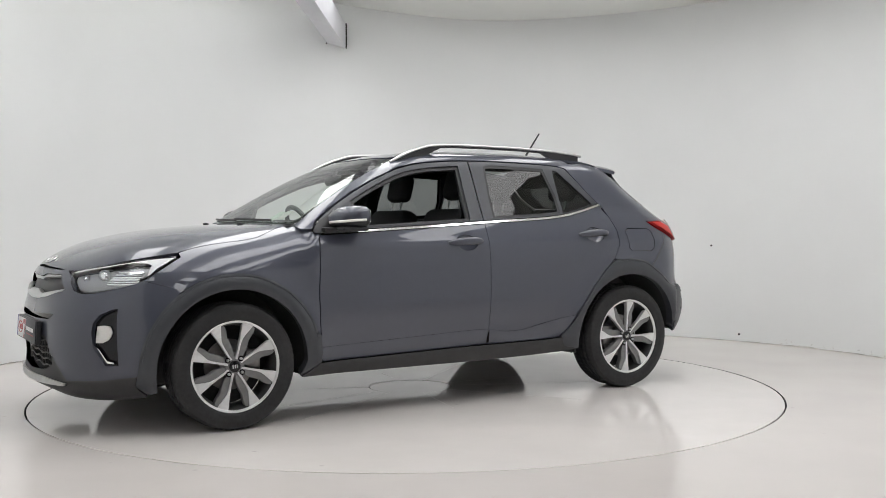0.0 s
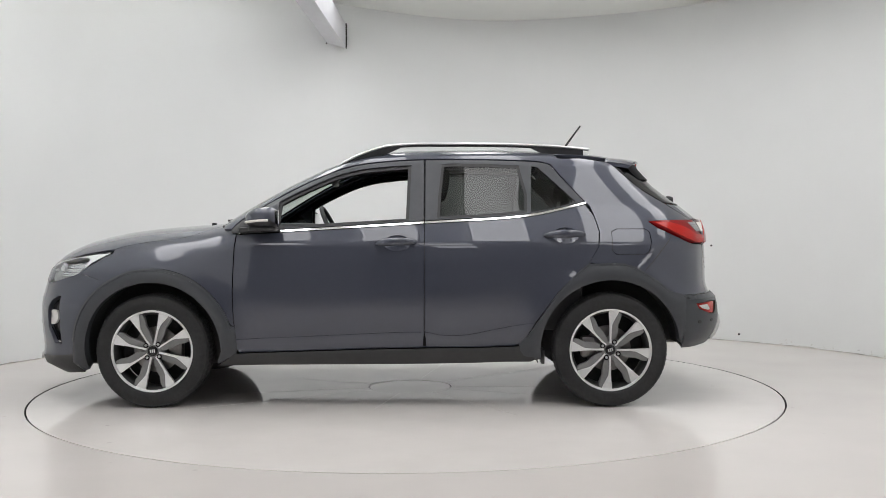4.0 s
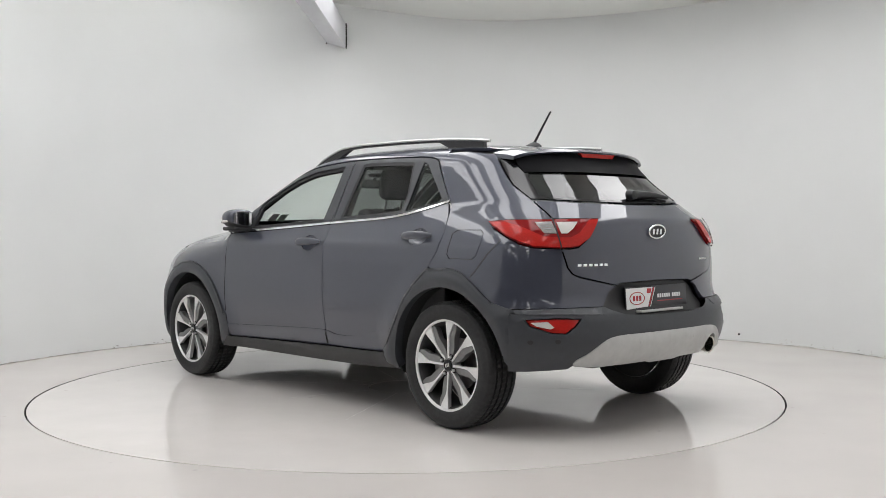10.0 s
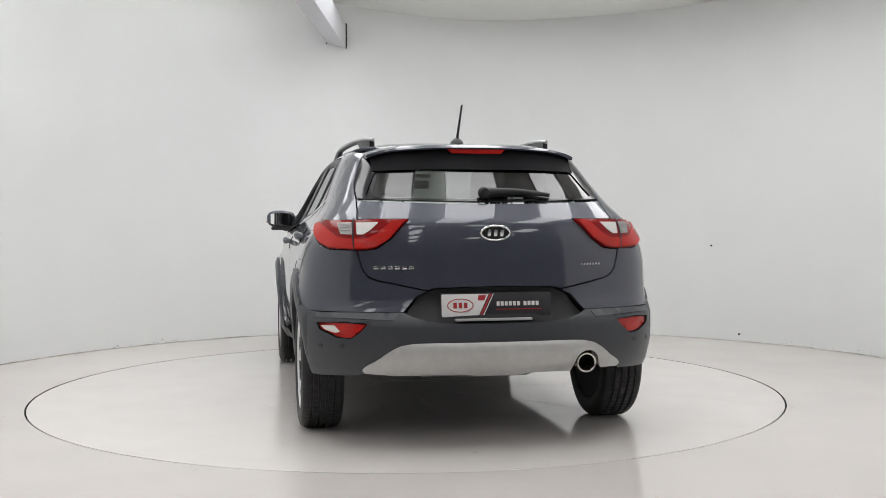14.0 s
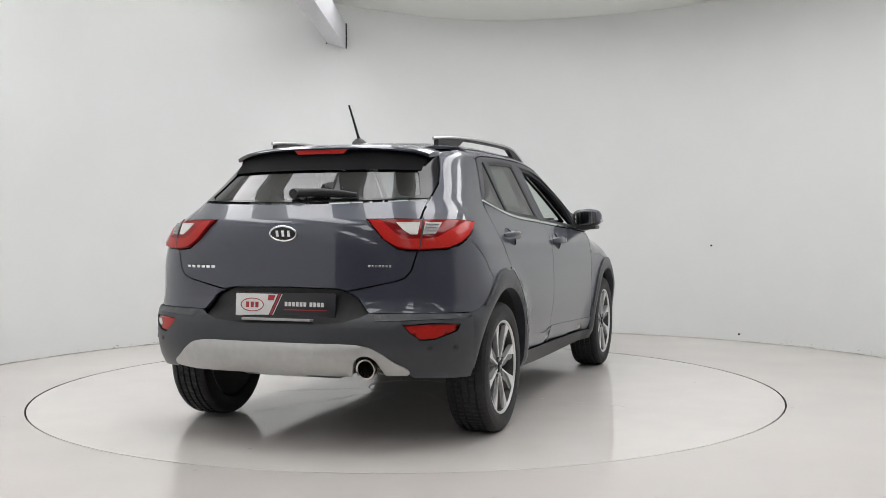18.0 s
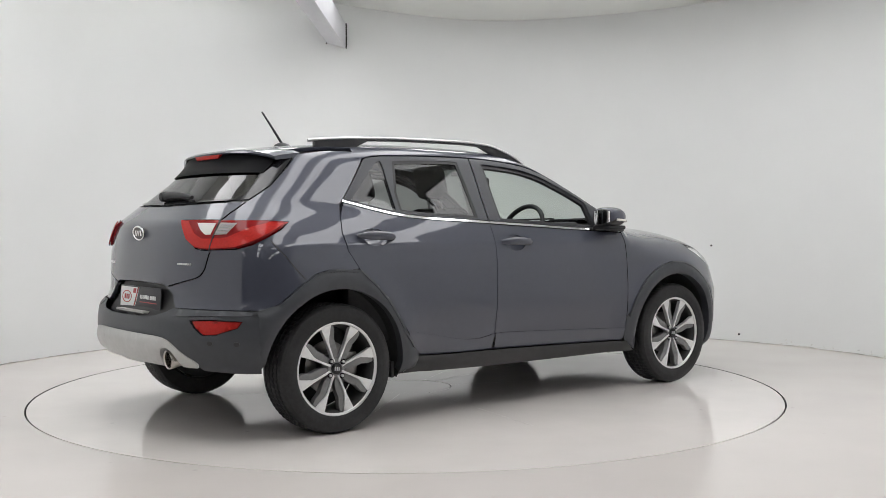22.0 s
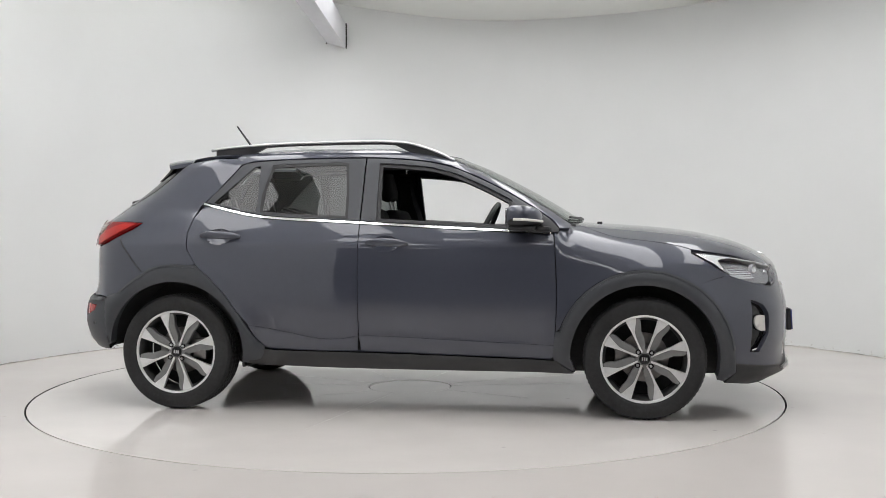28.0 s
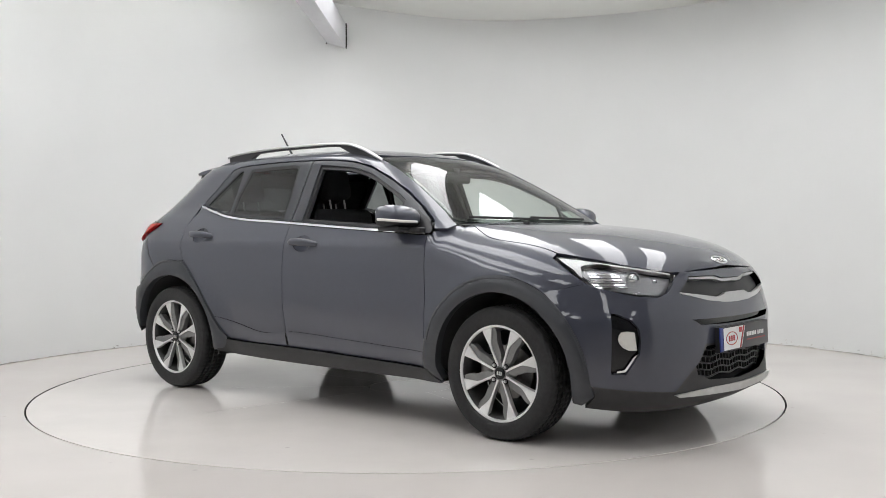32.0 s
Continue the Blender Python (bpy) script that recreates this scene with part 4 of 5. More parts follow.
        panel("lamp", FRONT, lamp, CLEARW, bz, step=0.02, off=-0.012, gap=0, depth=0.012, crown=0.006, label="clear fog lamp lens")
        fin = [fy(0.676, 0.450), fy(0.682, 0.436), fy(0.712, 0.362), fs(1.862, 0.358), fs(1.862, 0.366), fy(0.716, 0.372), fy(0.694, 0.43)]
        fin = fin if s == 0 else [(-u, v) for u, v in reversed(fin)]
        panel("bezel_trim", FRONT, fin, CHROME, bz, step=0.02, off=-0.014, gap=0, depth=0.006, label="bright trim under the fog lamp")
    # lower part
    low_half = [fy(0.0, 0.481), fy(0.34, 0.476), fy(0.37, 0.401), fy(0.515, 0.271), fs(1.90, 0.283), fs(1.76, 0.301), fs(1.765, 0.25), fs(1.70, 0.19), fy(0.60, 0.165), fy(0.3, 0.16), fy(0.0, 0.16)]
    lg = both([fy(0.0, 0.462), fy(0.325, 0.462), fy(0.355, 0.43), fy(0.40, 0.39), fy(0.375, 0.335), fy(0.28, 0.303), fy(0.0, 0.285)])
    v = panel("lower_valance", FRONT, both(low_half), SILLM, CAR, holes=[lg], step=0.04, depth=0.04, label="dark grey plastic lower valance")
    panel("lower_grille", FRONT, inset(dense(lg, 0.05), -0.004), DEEP, v, step=0.05, off=-0.04, gap=0, label="black lower grille")
    bm = bmesh.new()
    for i in range(5):
        z = 0.315 + i * 0.032
        uv = np.array([(u, z + 0.006 * math.sin(u * 40)) for u in np.linspace(-0.34 + 0.02 * abs(i - 3), 0.34 - 0.02 * abs(i - 3), 50)])
        p = FRONT(uv)
        tube(bm, [(q[0] - 0.028, q[1], q[2]) for q in p], 0.0045, 5)
    for i in range(4):
        for k in range(-12, 13):
            u, z = (k + 0.5 * (i % 2)) * 0.026, 0.331 + i * 0.032
            q = FRONT(np.array([(u, z)]))[0]
            box(bm, q[0] - 0.034, q[0] - 0.026, q[1] - 0.003, q[1] + 0.003, z - 0.014, z + 0.014)
    part("grille_slats", bm, BLACK, v, "black honeycomb grille slats", smooth=60)
    sk = both([fy(0.0, 0.262), fy(0.28, 0.268), fy(0.43, 0.262), fy(0.52, 0.252), fy(0.50, 0.242), fy(0.28, 0.238), fy(0.0, 0.230)])
    panel("skid_strip", FRONT, sk, SKID, v, step=0.03, off=0.012, gap=0, depth=0.02, crown=0.006, label="satin silver skid strip")


def headlamp(flip):
    out = [fs(1.54, 0.880), fs(1.64, 0.874), fy(0.685, 0.861), fy(0.625, 0.845), fy(0.53, 0.826), fy(0.43, 0.807), fy(0.45, 0.78), fy(0.52, 0.716), fy(0.58, 0.699), fy(0.65, 0.704),
           fs(1.85, 0.722), fs(1.75, 0.749), fs(1.73, 0.760), fs(1.658, 0.806)]
    h = empty("headlamp", CAR)
    panel("lamp_back", FRONT, out, DIM, h, step=0.03, off=-0.05, gap=0, depth=0.02, flip=flip)
    rim = inset(dense(out, 0.03), 0.003)
    panel("lamp_rim", FRONT, out, ALLOYG, h, holes=[rim], step=0.02, off=-0.012, gap=0.002, depth=0.03, flip=flip)
    drl = [fs(1.555, 0.876), fs(1.64, 0.870), fy(0.685, 0.857), fy(0.625, 0.841), fy(0.53, 0.822), fy(0.455, 0.805), fy(0.460, 0.796), fy(0.55, 0.813), fy(0.65, 0.838), fs(1.745, 0.850), fs(1.69, 0.846), fs(1.675, 0.838), fs(1.69, 0.815), fs(1.705, 0.785), fs(1.69, 0.792), fs(1.655, 0.822), fs(1.61, 0.846)]
    panel("light_bar", FRONT, drl, WHITE, h, step=0.02, off=-0.006, gap=0.001, depth=0.02, flip=flip, label="white daytime light bar")
    body = [fs(1.665, 0.825), fs(1.70, 0.840), fy(0.70, 0.836), fy(0.65, 0.826), fy(0.47, 0.790), fy(0.53, 0.73), fy(0.58, 0.714), fy(0.65, 0.718), fs(1.82, 0.737), fs(1.76, 0.765)]
    panel("reflector", FRONT, body, DIM, h, step=0.03, off=-0.030, gap=0, depth=0.005, flip=flip, label="grey ribbed lamp reflector")
    for k, (y, z, r) in enumerate(((0.628, 0.778, 0.030), (0.545, 0.766, 0.014))):
        p = FRONT(np.array([fy(y, z)]))[0]
        s = -1 if flip else 1
        bm = bmesh.new()
        m = pose(p[0] - 0.035, s * p[1] - s * 0.012, p[2], 0, 0, s * 32)
        lathe(bm, [(r + 0.004, -0.01), (r + 0.004, 0.008), (r, 0.008), (r * 0.96, 0.004)], 28, "x", m)
        part("projector_ring", bm, DIM, h, "grey projector ring")
        bm = bmesh.new()
        lathe(bm, [(0.0005, 0.020), (r * 0.45, 0.017), (r * 0.8, 0.008), (r, -0.006)], 28, "x", m)
        part("projector", bm, CHROME, h, "bright projector bowl")
    for k in range(6):
        z0 = 0.746 + 0.013 * k
        rib = [fs(1.765 - 0.008 * k, z0), fy(0.672, z0 + 0.001), fy(0.672, z0 + 0.008), fs(1.752 - 0.008 * k, z0 + 0.008)]
        panel("reflector_rib", FRONT, rib, CHROME, h, step=0.02, off=-0.022 - 0.002 * (k % 2), gap=0, depth=0.012, flip=flip)
    panel("lens", FRONT, out, LENS, h, step=0.04, off=0.0, gap=0.003, depth=0.004, flip=flip, label="clear lamp cover")


def rear_end():
    # tailgate lower skin
    half = [ry(0.0, 1.128), ry(0.25, 1.131), ry(0.45, 1.138), ry(0.607, 1.146), ry(0.614, 1.09), ry(0.620, 1.055), ry(0.55, 1.056), ry(0.392, 1.056), ry(0.42, 1.03), ry(0.48, 0.965), ry(0.545, 0.918),
            ry(0.59, 0.910), ry(0.630, 0.910), ry(0.606, 0.82), ry(0.58, 0.789), ry(0.54, 0.774), ry(0.32, 0.728), ry(0.28, 0.738), ry(0.0, 0.743)]
    g = empty("tailgate", CAR)
    panel("gate_skin", QUART, both(half), PAINT, g, step=0.045)
    gl = [ry(0.0, 1.136), ry(0.25, 1.139), ry(0.45, 1.146), ry(0.607, 1.154), ry(0.604, 1.230), ry(0.567, 1.33), ry(0.527, 1.395), ry(0.25, 1.40), ry(0.0, 1.405)]
    panel("rear_screen", QUART, both(gl), DARKTINT, g, step=0.05, off=-0.004, depth=0.004, gap=0.002, label="dark tinted rear window")
    rim = [ry(0.0, 1.150), ry(0.25, 1.153), ry(0.53, 1.160), ry(0.562, 1.175), ry(0.515, 1.27), ry(0.455, 1.36), ry(0.0, 1.375)]
    panel("screen_border", QUART, both(gl), GLOSSB, g, holes=[both(rim)], step=0.04, off=0.001, depth=0.004, gap=0.002, label="gloss black window border")
    # badge ring and name bars
    badge(CAR, -1)
    # plate recess and bumper
    rec = both([ry(0.0, 0.738), ry(0.28, 0.733), ry(0.36, 0.70), ry(0.43, 0.625), ry(0.40, 0.608), ry(0.33, 0.588), ry(0.18, 0.578), ry(0.0, 0.577)])
    panel("plate_recess", QUART, rec, BLACK, CAR, step=0.04, off=-0.03, gap=0, depth=0.02, label="dark number plate recess")
    top = [ry(0.0, 0.577), ry(0.18, 0.578), ry(0.33, 0.588), ry(0.40, 0.608), ry(0.432, 0.626), rs(-1.86, 0.626), rs(-1.695, 0.624)]
    side = [rs(-1.692, 0.55), rs(-1.700, 0.48), rs(-1.69, 0.335)]
    low = [ry(0.78, 0.335), ry(0.62, 0.345), ry(0.602, 0.362), ry(0.555, 0.409), ry(0.505, 0.452), ry(0.455, 0.478), ry(0.40, 0.490), ry(0.34, 0.493), ry(0.0, 0.493)]
    refl = [ry(0.808, 0.580), ry(0.70, 0.586), ry(0.592, 0.580), ry(0.622, 0.545), ry(0.665, 0.512), ry(0.72, 0.515), ry(0.795, 0.548)]
    refr = [(-u, v) for u, v in reversed(refl)]
    b = panel("rear_bumper", QUART, both(top + side + low), CLAD, CAR, holes=[refl, refr], step=0.035, depth=0.055, off=0.008, gap=0.0006, label="dark grey plastic rear bumper")
    ledge = [ry(0.455, 0.6205), rs(-1.86, 0.6225), rs(-1.71, 0.6205), rs(-1.71, 0.603), ry(0.80, 0.601), ry(0.64, 0.598), ry(0.55, 0.594), ry(0.475, 0.592)]
    for q in (ledge, [(-u, v) for u, v in reversed(ledge)]):
        panel("bumper_ledge", QUART, q, CLAD, b, step=0.02, off=0.010, gap=0, depth=0.02, crown=0.010)
    for s, r in ((0, refl), (1, refr)):
        e = empty("reflector", CAR)
        panel("reflector_back", QUART, r, REDDARK, e, step=0.03, gap=0.001, off=-0.008, depth=0.01)
        wht = [ry(0.792, 0.567), ry(0.735, 0.570), ry(0.712, 0.543), ry(0.73, 0.536), ry(0.775, 0.550)]
        if s:
            wht = [(-u, v) for u, v in reversed(wht)]
        panel("red_lens", QUART, r, REDBRIGHT, e, step=0.02, gap=0.004, off=0.0, depth=0.006, crown=0.003, label="red reflector lens")
        if not s:
            panel("fog_lens", QUART, wht, CLEARW, e, step=0.02, gap=0, off=0.0055, depth=0.003, label="pale clear lens")
    sk = ([ry(0.0, 0.495), ry(0.34, 0.495)] + smooth_line([ry(0.40, 0.492), ry(0.455, 0.481), ry(0.505, 0.455), ry(0.555, 0.418), ry(0.598, 0.392), ry(0.612, 0.372), ry(0.60, 0.358)], 4) + [ry(0.47, 0.350), ry(0.15, 0.352), ry(0.10, 0.343), ry(0.0, 0.343)])
    right = [(-u, v) for u, v in reversed(sk[1:-1])]
    notch = [(-ry(abs(yy), zz)[0], zz) for yy, zz in [(a[0], a[1]) for a in arc(-0.430, 0.385, 0.060, 8, 172, 12)]]
    sk = sk + right[:2] + [(-ry(0.355, 0.352)[0], 0.352)] + notch + [(-ry(0.508, 0.358)[0], 0.358)] + right[3:]
    panel("skid_plate", QUART, sk, SKID, b, step=0.03, off=0.014, gap=0.001, depth=0.06, crown=0.016, label="satin silver rear skid plate")
    for y in (0.255, -0.19):
        p = QUART(np.array([ry(abs(y), 0.452)]))[0]
        bm = bmesh.new()
        lathe(bm, [(0.0005, -0.004), (0.009, -0.003), (0.010, 0.002), (0.013, 0.003)], 16, "x", pose(p[0] - 0.024, y, 0.452))
        part("parking_sensor", bm, SKID, b)
    for u, v in (rs(-1.80, 0.475), ry(0.70, 0.478)):
        for k in (1, -1):
            disc = [(k * (u + 0.011 * math.cos(2 * math.pi * i / 14)), v + 0.010 * math.sin(2 * math.pi * i / 14)) for i in range(14)]
            panel("parking_sensor", QUART, disc, SILLM, b, step=0.02, off=0.0105, gap=0, depth=0.004, label="small dark parking sensor")


def taillamp(flip):
    out = [rs(-1.515, 1.042), rs(-1.62, 1.049), ry(0.63, 1.050), ry(0.52, 1.053), ry(0.395, 1.053), ry(0.42, 1.03), ry(0.48, 0.965), ry(0.545, 0.920), ry(0.59, 0.913), ry(0.64, 0.911), rs(-1.78, 0.917), rs(-1.72, 0.938), rs(-1.655, 0.969), rs(-1.565, 1.011)]
    t = empty("tail_lamp", CAR)
    panel("lamp_back", QUART, out, BLACK, t, step=0.03, off=-0.03, gap=0, depth=0.01, flip=flip)
    panel("red_cover", QUART, out, REDLENS, t, step=0.03, off=0.008, gap=0.002, depth=0.03, crown=0.008, flip=flip, label="red lamp cover")
    band = [rs(-1.545, 1.030), rs(-1.62, 1.033), rs(-1.70, 1.012), rs(-1.76, 0.985), ry(0.70, 0.966), ry(0.64, 0.962), ry(0.585, 0.962), ry(0.535, 0.985), ry(0.468, 1.041), ry(0.412, 1.045), ry(0.435, 1.02), ry(0.488, 0.961), ry(0.548, 0.927), ry(0.59, 0.920),
            ry(0.64, 0.918), rs(-1.777, 0.923), rs(-1.72, 0.944), rs(-1.655, 0.975)]
    panel("brake_light", QUART, band, REDBRIGHT, t, step=0.02, off=0.0185, gap=0, depth=0.004, flip=flip, label="bright red light band")
    w1 = [ry(0.624, 1.031), ry(0.58, 1.032), ry(0.530, 1.033), ry(0.565, 1.000), ry(0.597, 0.980), ry(0.624, 0.980)]
    w2 = [ry(0.702, 1.030), ry(0.643, 1.033), ry(0.643, 0.979), ry(0.692, 0.981)]
    for k in range(4):
        z0 = 0.984 + 0.012 * k
        rib = [ry(0.690 + 0.002 * k, z0), ry(0.65, z0), ry(0.65, z0 + 0.005), ry(0.691 + 0.002 * k, z0 + 0.005)]
        panel("lens_rib", QUART, rib, DIM, t, step=0.02, off=0.0215, gap=0, depth=0.003, flip=flip, label="grey lens rib")
    seam = [ry(0.634, 1.050), ry(0.6285, 1.050), ry(0.6345, 0.913), ry(0.640, 0.913)]
    panel("lamp_seam", QUART, seam, BLACK, t, step=0.02, off=0.0195, gap=0, depth=0.004, flip=flip)
    panel("reverse_light", QUART, w1, CLEARW, t, step=0.02, off=0.0185, gap=0, depth=0.004, flip=flip, label="pale clear reversing lens")
    panel("indicator", QUART, w2, CLEARD, t, step=0.02, off=0.0185, gap=0, depth=0.004, flip=flip, label="pale clear indicator lens")


def badge(parent, sign):
    """Oval maker's ring without letters, at the front or at the rear."""
    if sign < 0:
        rx, rz = 0.068, 0.034
        m = pose(float(XR(0.99)) - 0.012, 0, 0.99, 0, -8, 0)
    else:
        m = pose(2.004, 0, 0.852, 0, -60, 0)
        rx, rz = 0.062, 0.030
    e = empty("badge", parent)
    bm = bmesh.new()
    n = 40
    path = [m @ Vector((0, rx * math.cos(2 * math.pi * i / n), rz * math.sin(2 * math.pi * i / n))) for i in range(n + 1)]
    tube(bm, path, 0.005, 8, caps=False)
    part("ring", bm, CHROME, e, "oval chrome ring", smooth=60)
    bm = bmesh.new()
    lathe(bm, [(0.0005, 0.0), (1.0, 0.0)], 40, "x", m @ Matrix.Translation((0.001 * sign, 0, 0)) @ Matrix.Diagonal((1, rx, rz, 1)))
    part("disc", bm, GLOSSB, e)
    bm = bmesh.new()
    for y in (-0.030, 0.0, 0.030):
        box(bm, -0.003, 0.003, y - 0.008, y + 0.008, -0.015, 0.015, 0.002, m)
    part("emblem", bm, CHROME, e, "plain chrome emblem bars")


for fl in (False, True):
    door_front(fl)
    door_rear(fl)
    fender(fl)
    arch_trim_front(fl)
    arch_trim_rear(fl)
    sill(fl)
    quarter(fl)
    roof_side(fl)
    headlamp(fl)
    taillamp(fl)
roof()
windscreen()
bonnet()
front_end()
rear_end()
badge(CAR, 1)


# ---- wheels ----
def build_wheel():
    """Wheel round the y axis, its outer face toward +y."""
    w = empty("wheel", CAR)
    bm = bmesh.new()
    prof = [(0.222, -0.088), (0.232, -0.098), (0.255, -0.104), (0.285, -0.104), (0.306, -0.097), (0.315, -0.086), (0.3205, -0.074)]
    for y in (-0.054, -0.018, 0.018, 0.054):
        prof += [(0.322, y - 0.006), (0.311, y - 0.0045), (0.311, y + 0.0045), (0.322, y + 0.006)]
    prof += [(0.3205, 0.074), (0.315, 0.086), (0.306, 0.097), (0.285, 0.1035), (0.268, 0.1045), (0.264, 0.1035), (0.25, 0.103), (0.240, 0.100), (0.232, 0.095), (0.226, 0.086)]
    rings = lathe(bm, prof, 216, "y")
    for k, ring in enumerate(rings):
        if k % 3 < 1:
            for i in (6, 7, 10, 11, 14, 15, 18, 19, 22, 23):
                v = ring[i]
                d = Vector((v.co.x, 0, v.co.z)).normalized()
                v.co -= d * 0.004
    part("tyre", bm, RUBBER, w, "black road tyre with grooved tread", smooth=25)
    bm = bmesh.new()
    lathe(bm, [(0.226, 0.080), (0.233, 0.090), (0.233, 0.094), (0.229, 0.0955), (0.222, 0.093), (0.219, 0.088), (0.219, 0.080)], 96, "y")
    part("rim_lip", bm, ALLOY, w, "bright machined rim edge")
    bm = bmesh.new()
    lathe(bm, [(0.2195, 0.086), (0.212, 0.075), (0.203, 0.03), (0.206, -0.05), (0.218, -0.088)], 72, "y")
    part("rim_barrel", bm, BARREL, w, "dark grey rim barrel")

    def pol(r, a):
        return (r * math.cos(a), r * math.sin(a))

    def face(r, base):
        return base + 0.010 * min(1.0, max(0.0, (r - 0.03) / 0.19))
    tip = -4.0
    for k in range(8):
        a = 22.5 + 45 * k + tip
        lead = [(0.036, -0.005), (0.060, -0.0045), (0.090, -0.0045), (0.120, -0.005), (0.145, -0.006), (0.168, -0.008), (0.190, -0.010), (0.207, -0.0115), (0.2212, -0.0125)]
        trail = [(0.036, 0.008), (0.060, 0.0055), (0.090, 0.005), (0.120, 0.0055), (0.145, 0.009), (0.166, 0.019), (0.186, 0.030), (0.203, 0.039), (0.2165, 0.046)]
        outer = [(0.050, 0.026), (0.066, 0.034), (0.090, 0.040), (0.118, 0.042), (0.142, 0.043), (0.160, 0.050), (0.178, 0.058), (0.196, 0.060), (0.2125, 0.058)]
        for name, mt, base, thick, e0, e1, label in (("spoke", ALLOY, 0.078, 0.024, lead, trail, "bright machined spoke"),
                                                     ("spoke_web", ALLOYG, 0.071, 0.034, [(u, v - 0.0008) for u, v in trail], outer, "dark grey recessed spoke flank")):
            bm = bmesh.new()
            rows = []
            ca, sa = pol(1.0, radians(a))
            for (u0, v0), (u1, v1) in zip(e0, e1):
                row = []
                for u, v, drop in ((u0, v0, 0.0), (u1, v1, 0.0), (u1, v1, thick), (u0, v0, thick)):
                    row.append(bm.verts.new((u * ca - v * sa, face(math.hypot(u, v), base) - drop, u * sa + v * ca)))
                rows.append(row)
            for p, q in zip(rows, rows[1:]):
                for i in range(4):
                    bm.faces.new((p[i], p[(i + 1) % 4], q[(i + 1) % 4], q[i]))
            bm.faces.new(rows[0])
            bm.faces.new(rows[-1])
            bmesh.ops.bevel(bm, geom=[ed for ed in bm.edges if all(v.co.y > face(math.hypot(v.co.x, v.co.z), base) - 0.001 for v in ed.verts)], offset=0.0012, segments=1, affect="EDGES")
            part(name, bm, mt, w, label)
    bm = bmesh.new()
    lathe(bm, [(0.0005, 0.0765), (0.040, 0.0765), (0.047, 0.074), (0.056, 0.060), (0.066, 0.05)], 40, "y")
    part("hub", bm, ALLOYG, w)
    bm = bmesh.new()
    lathe(bm, [(0.0005, 0.0845), (0.024, 0.0842), (0.0285, 0.082), (0.029, 0.077)], 32, "y")
    part("hub_cap", bm, GLOSSB, w, "black centre cap")
    bm = bmesh.new()
    for u in (-0.011, 0.0, 0.011):
        box(bm, u - 0.0032, u + 0.0032, 0.0842, 0.0858, -0.009, 0.009)
    part("emblem", bm, SILVER, w, "plain silver emblem bars")
    for k in range(4):
        a = radians(45 + 90 * k)
        c, s = 0.049 * math.cos(a), 0.049 * math.sin(a)
        bm = bmesh.new()
        lathe(bm, [(0.0135, 0.0776), (0.0145, 0.080), (0.0115, 0.080), (0.011, 0.0775), (0.0005, 0.0775)], 16, "y", Matrix.Translation((c, 0, s)))
        part("nut_seat", bm, DEEP, w, "black nut recess")
        bm = bmesh.new()
        lathe(bm, [(0.0082, 0.0776), (0.0082, 0.086), (0.006, 0.0885), (0.0005, 0.089)], 6, "y", Matrix.Translation((c, 0, s)))
        part("wheel_nut", bm, SILVER, w, "bright wheel nut")
    bm = bmesh.new()
    lathe(bm, [(0.0005, 0.03), (0.066, 0.03), (0.068, -0.006), (0.130, -0.006), (0.130, -0.018), (0.07, -0.018)], 48, "y")
    part("brake_disc", bm, STEEL, w, "grey steel brake disc")
    bm = bmesh.new()
    lathe(bm, [(0.0005, -0.09), (0.215, -0.09)], 36, "y")
    part("wheel_back", bm, LINER, w)
    return w


W0 = build_wheel()
W0.matrix_basis = pose(WHEEL_X, 0.768, WHEEL_Z, 0, 5, 0)
copy_thing(W0, pose(-WHEEL_X, 0.768, WHEEL_Z, 0, 17.5, 0))
copy_thing(W0, pose(WHEEL_X, -0.768, WHEEL_Z, 0, -3, 180))
copy_thing(W0, pose(-WHEEL_X, -0.768, WHEEL_Z, 0, -5, 180))


def caliper(x, s):
    bm = bmesh.new()
    box(bm, x - 0.155 if x > 0 else x + 0.075, x - 0.075 if x > 0 else x + 0.155, s * 0.735, s * 0.80, WHEEL_Z - 0.05, WHEEL_Z + 0.07, 0.012)
    part("brake_caliper", bm, STEEL, CAR)


for fx in (WHEEL_X, -WHEEL_X):
    for fs_ in (1, -1):
        caliper(fx, fs_)


def arch_liner(cx, s):
    """Dark wheel house: half drum with its inner wall."""
    bm = bmesh.new()
    n = 28
    o, i_ = [], []
    a0, a1 = (-12, 192) if cx > 0 else (-12, 177)
    for k in range(n + 1):
        a = radians(a0 + (a1 - a0) * k / n)
        x, z = cx + 0.41 * math.cos(a), WHEEL_Z + 0.41 * math.sin(a)
        yo = float(half_low(F64(x), F64(max(z, 0.25)))) - 0.03
        o.append(bm.verts.new((x, s * yo, z)))
        i_.append(bm.verts.new((x, s * 0.52, z)))
    for k in range(n):
        bm.faces.new((o[k], o[k + 1], i_[k + 1], i_[k]))
    bm.faces.new(i_)
    part("wheel_arch_liner", bm, LINER, CAR, "black wheel arch liner", smooth=60)


for fx in (WHEEL_X, -WHEEL_X):
    for fs_ in (1, -1):
        arch_liner(fx, fs_)


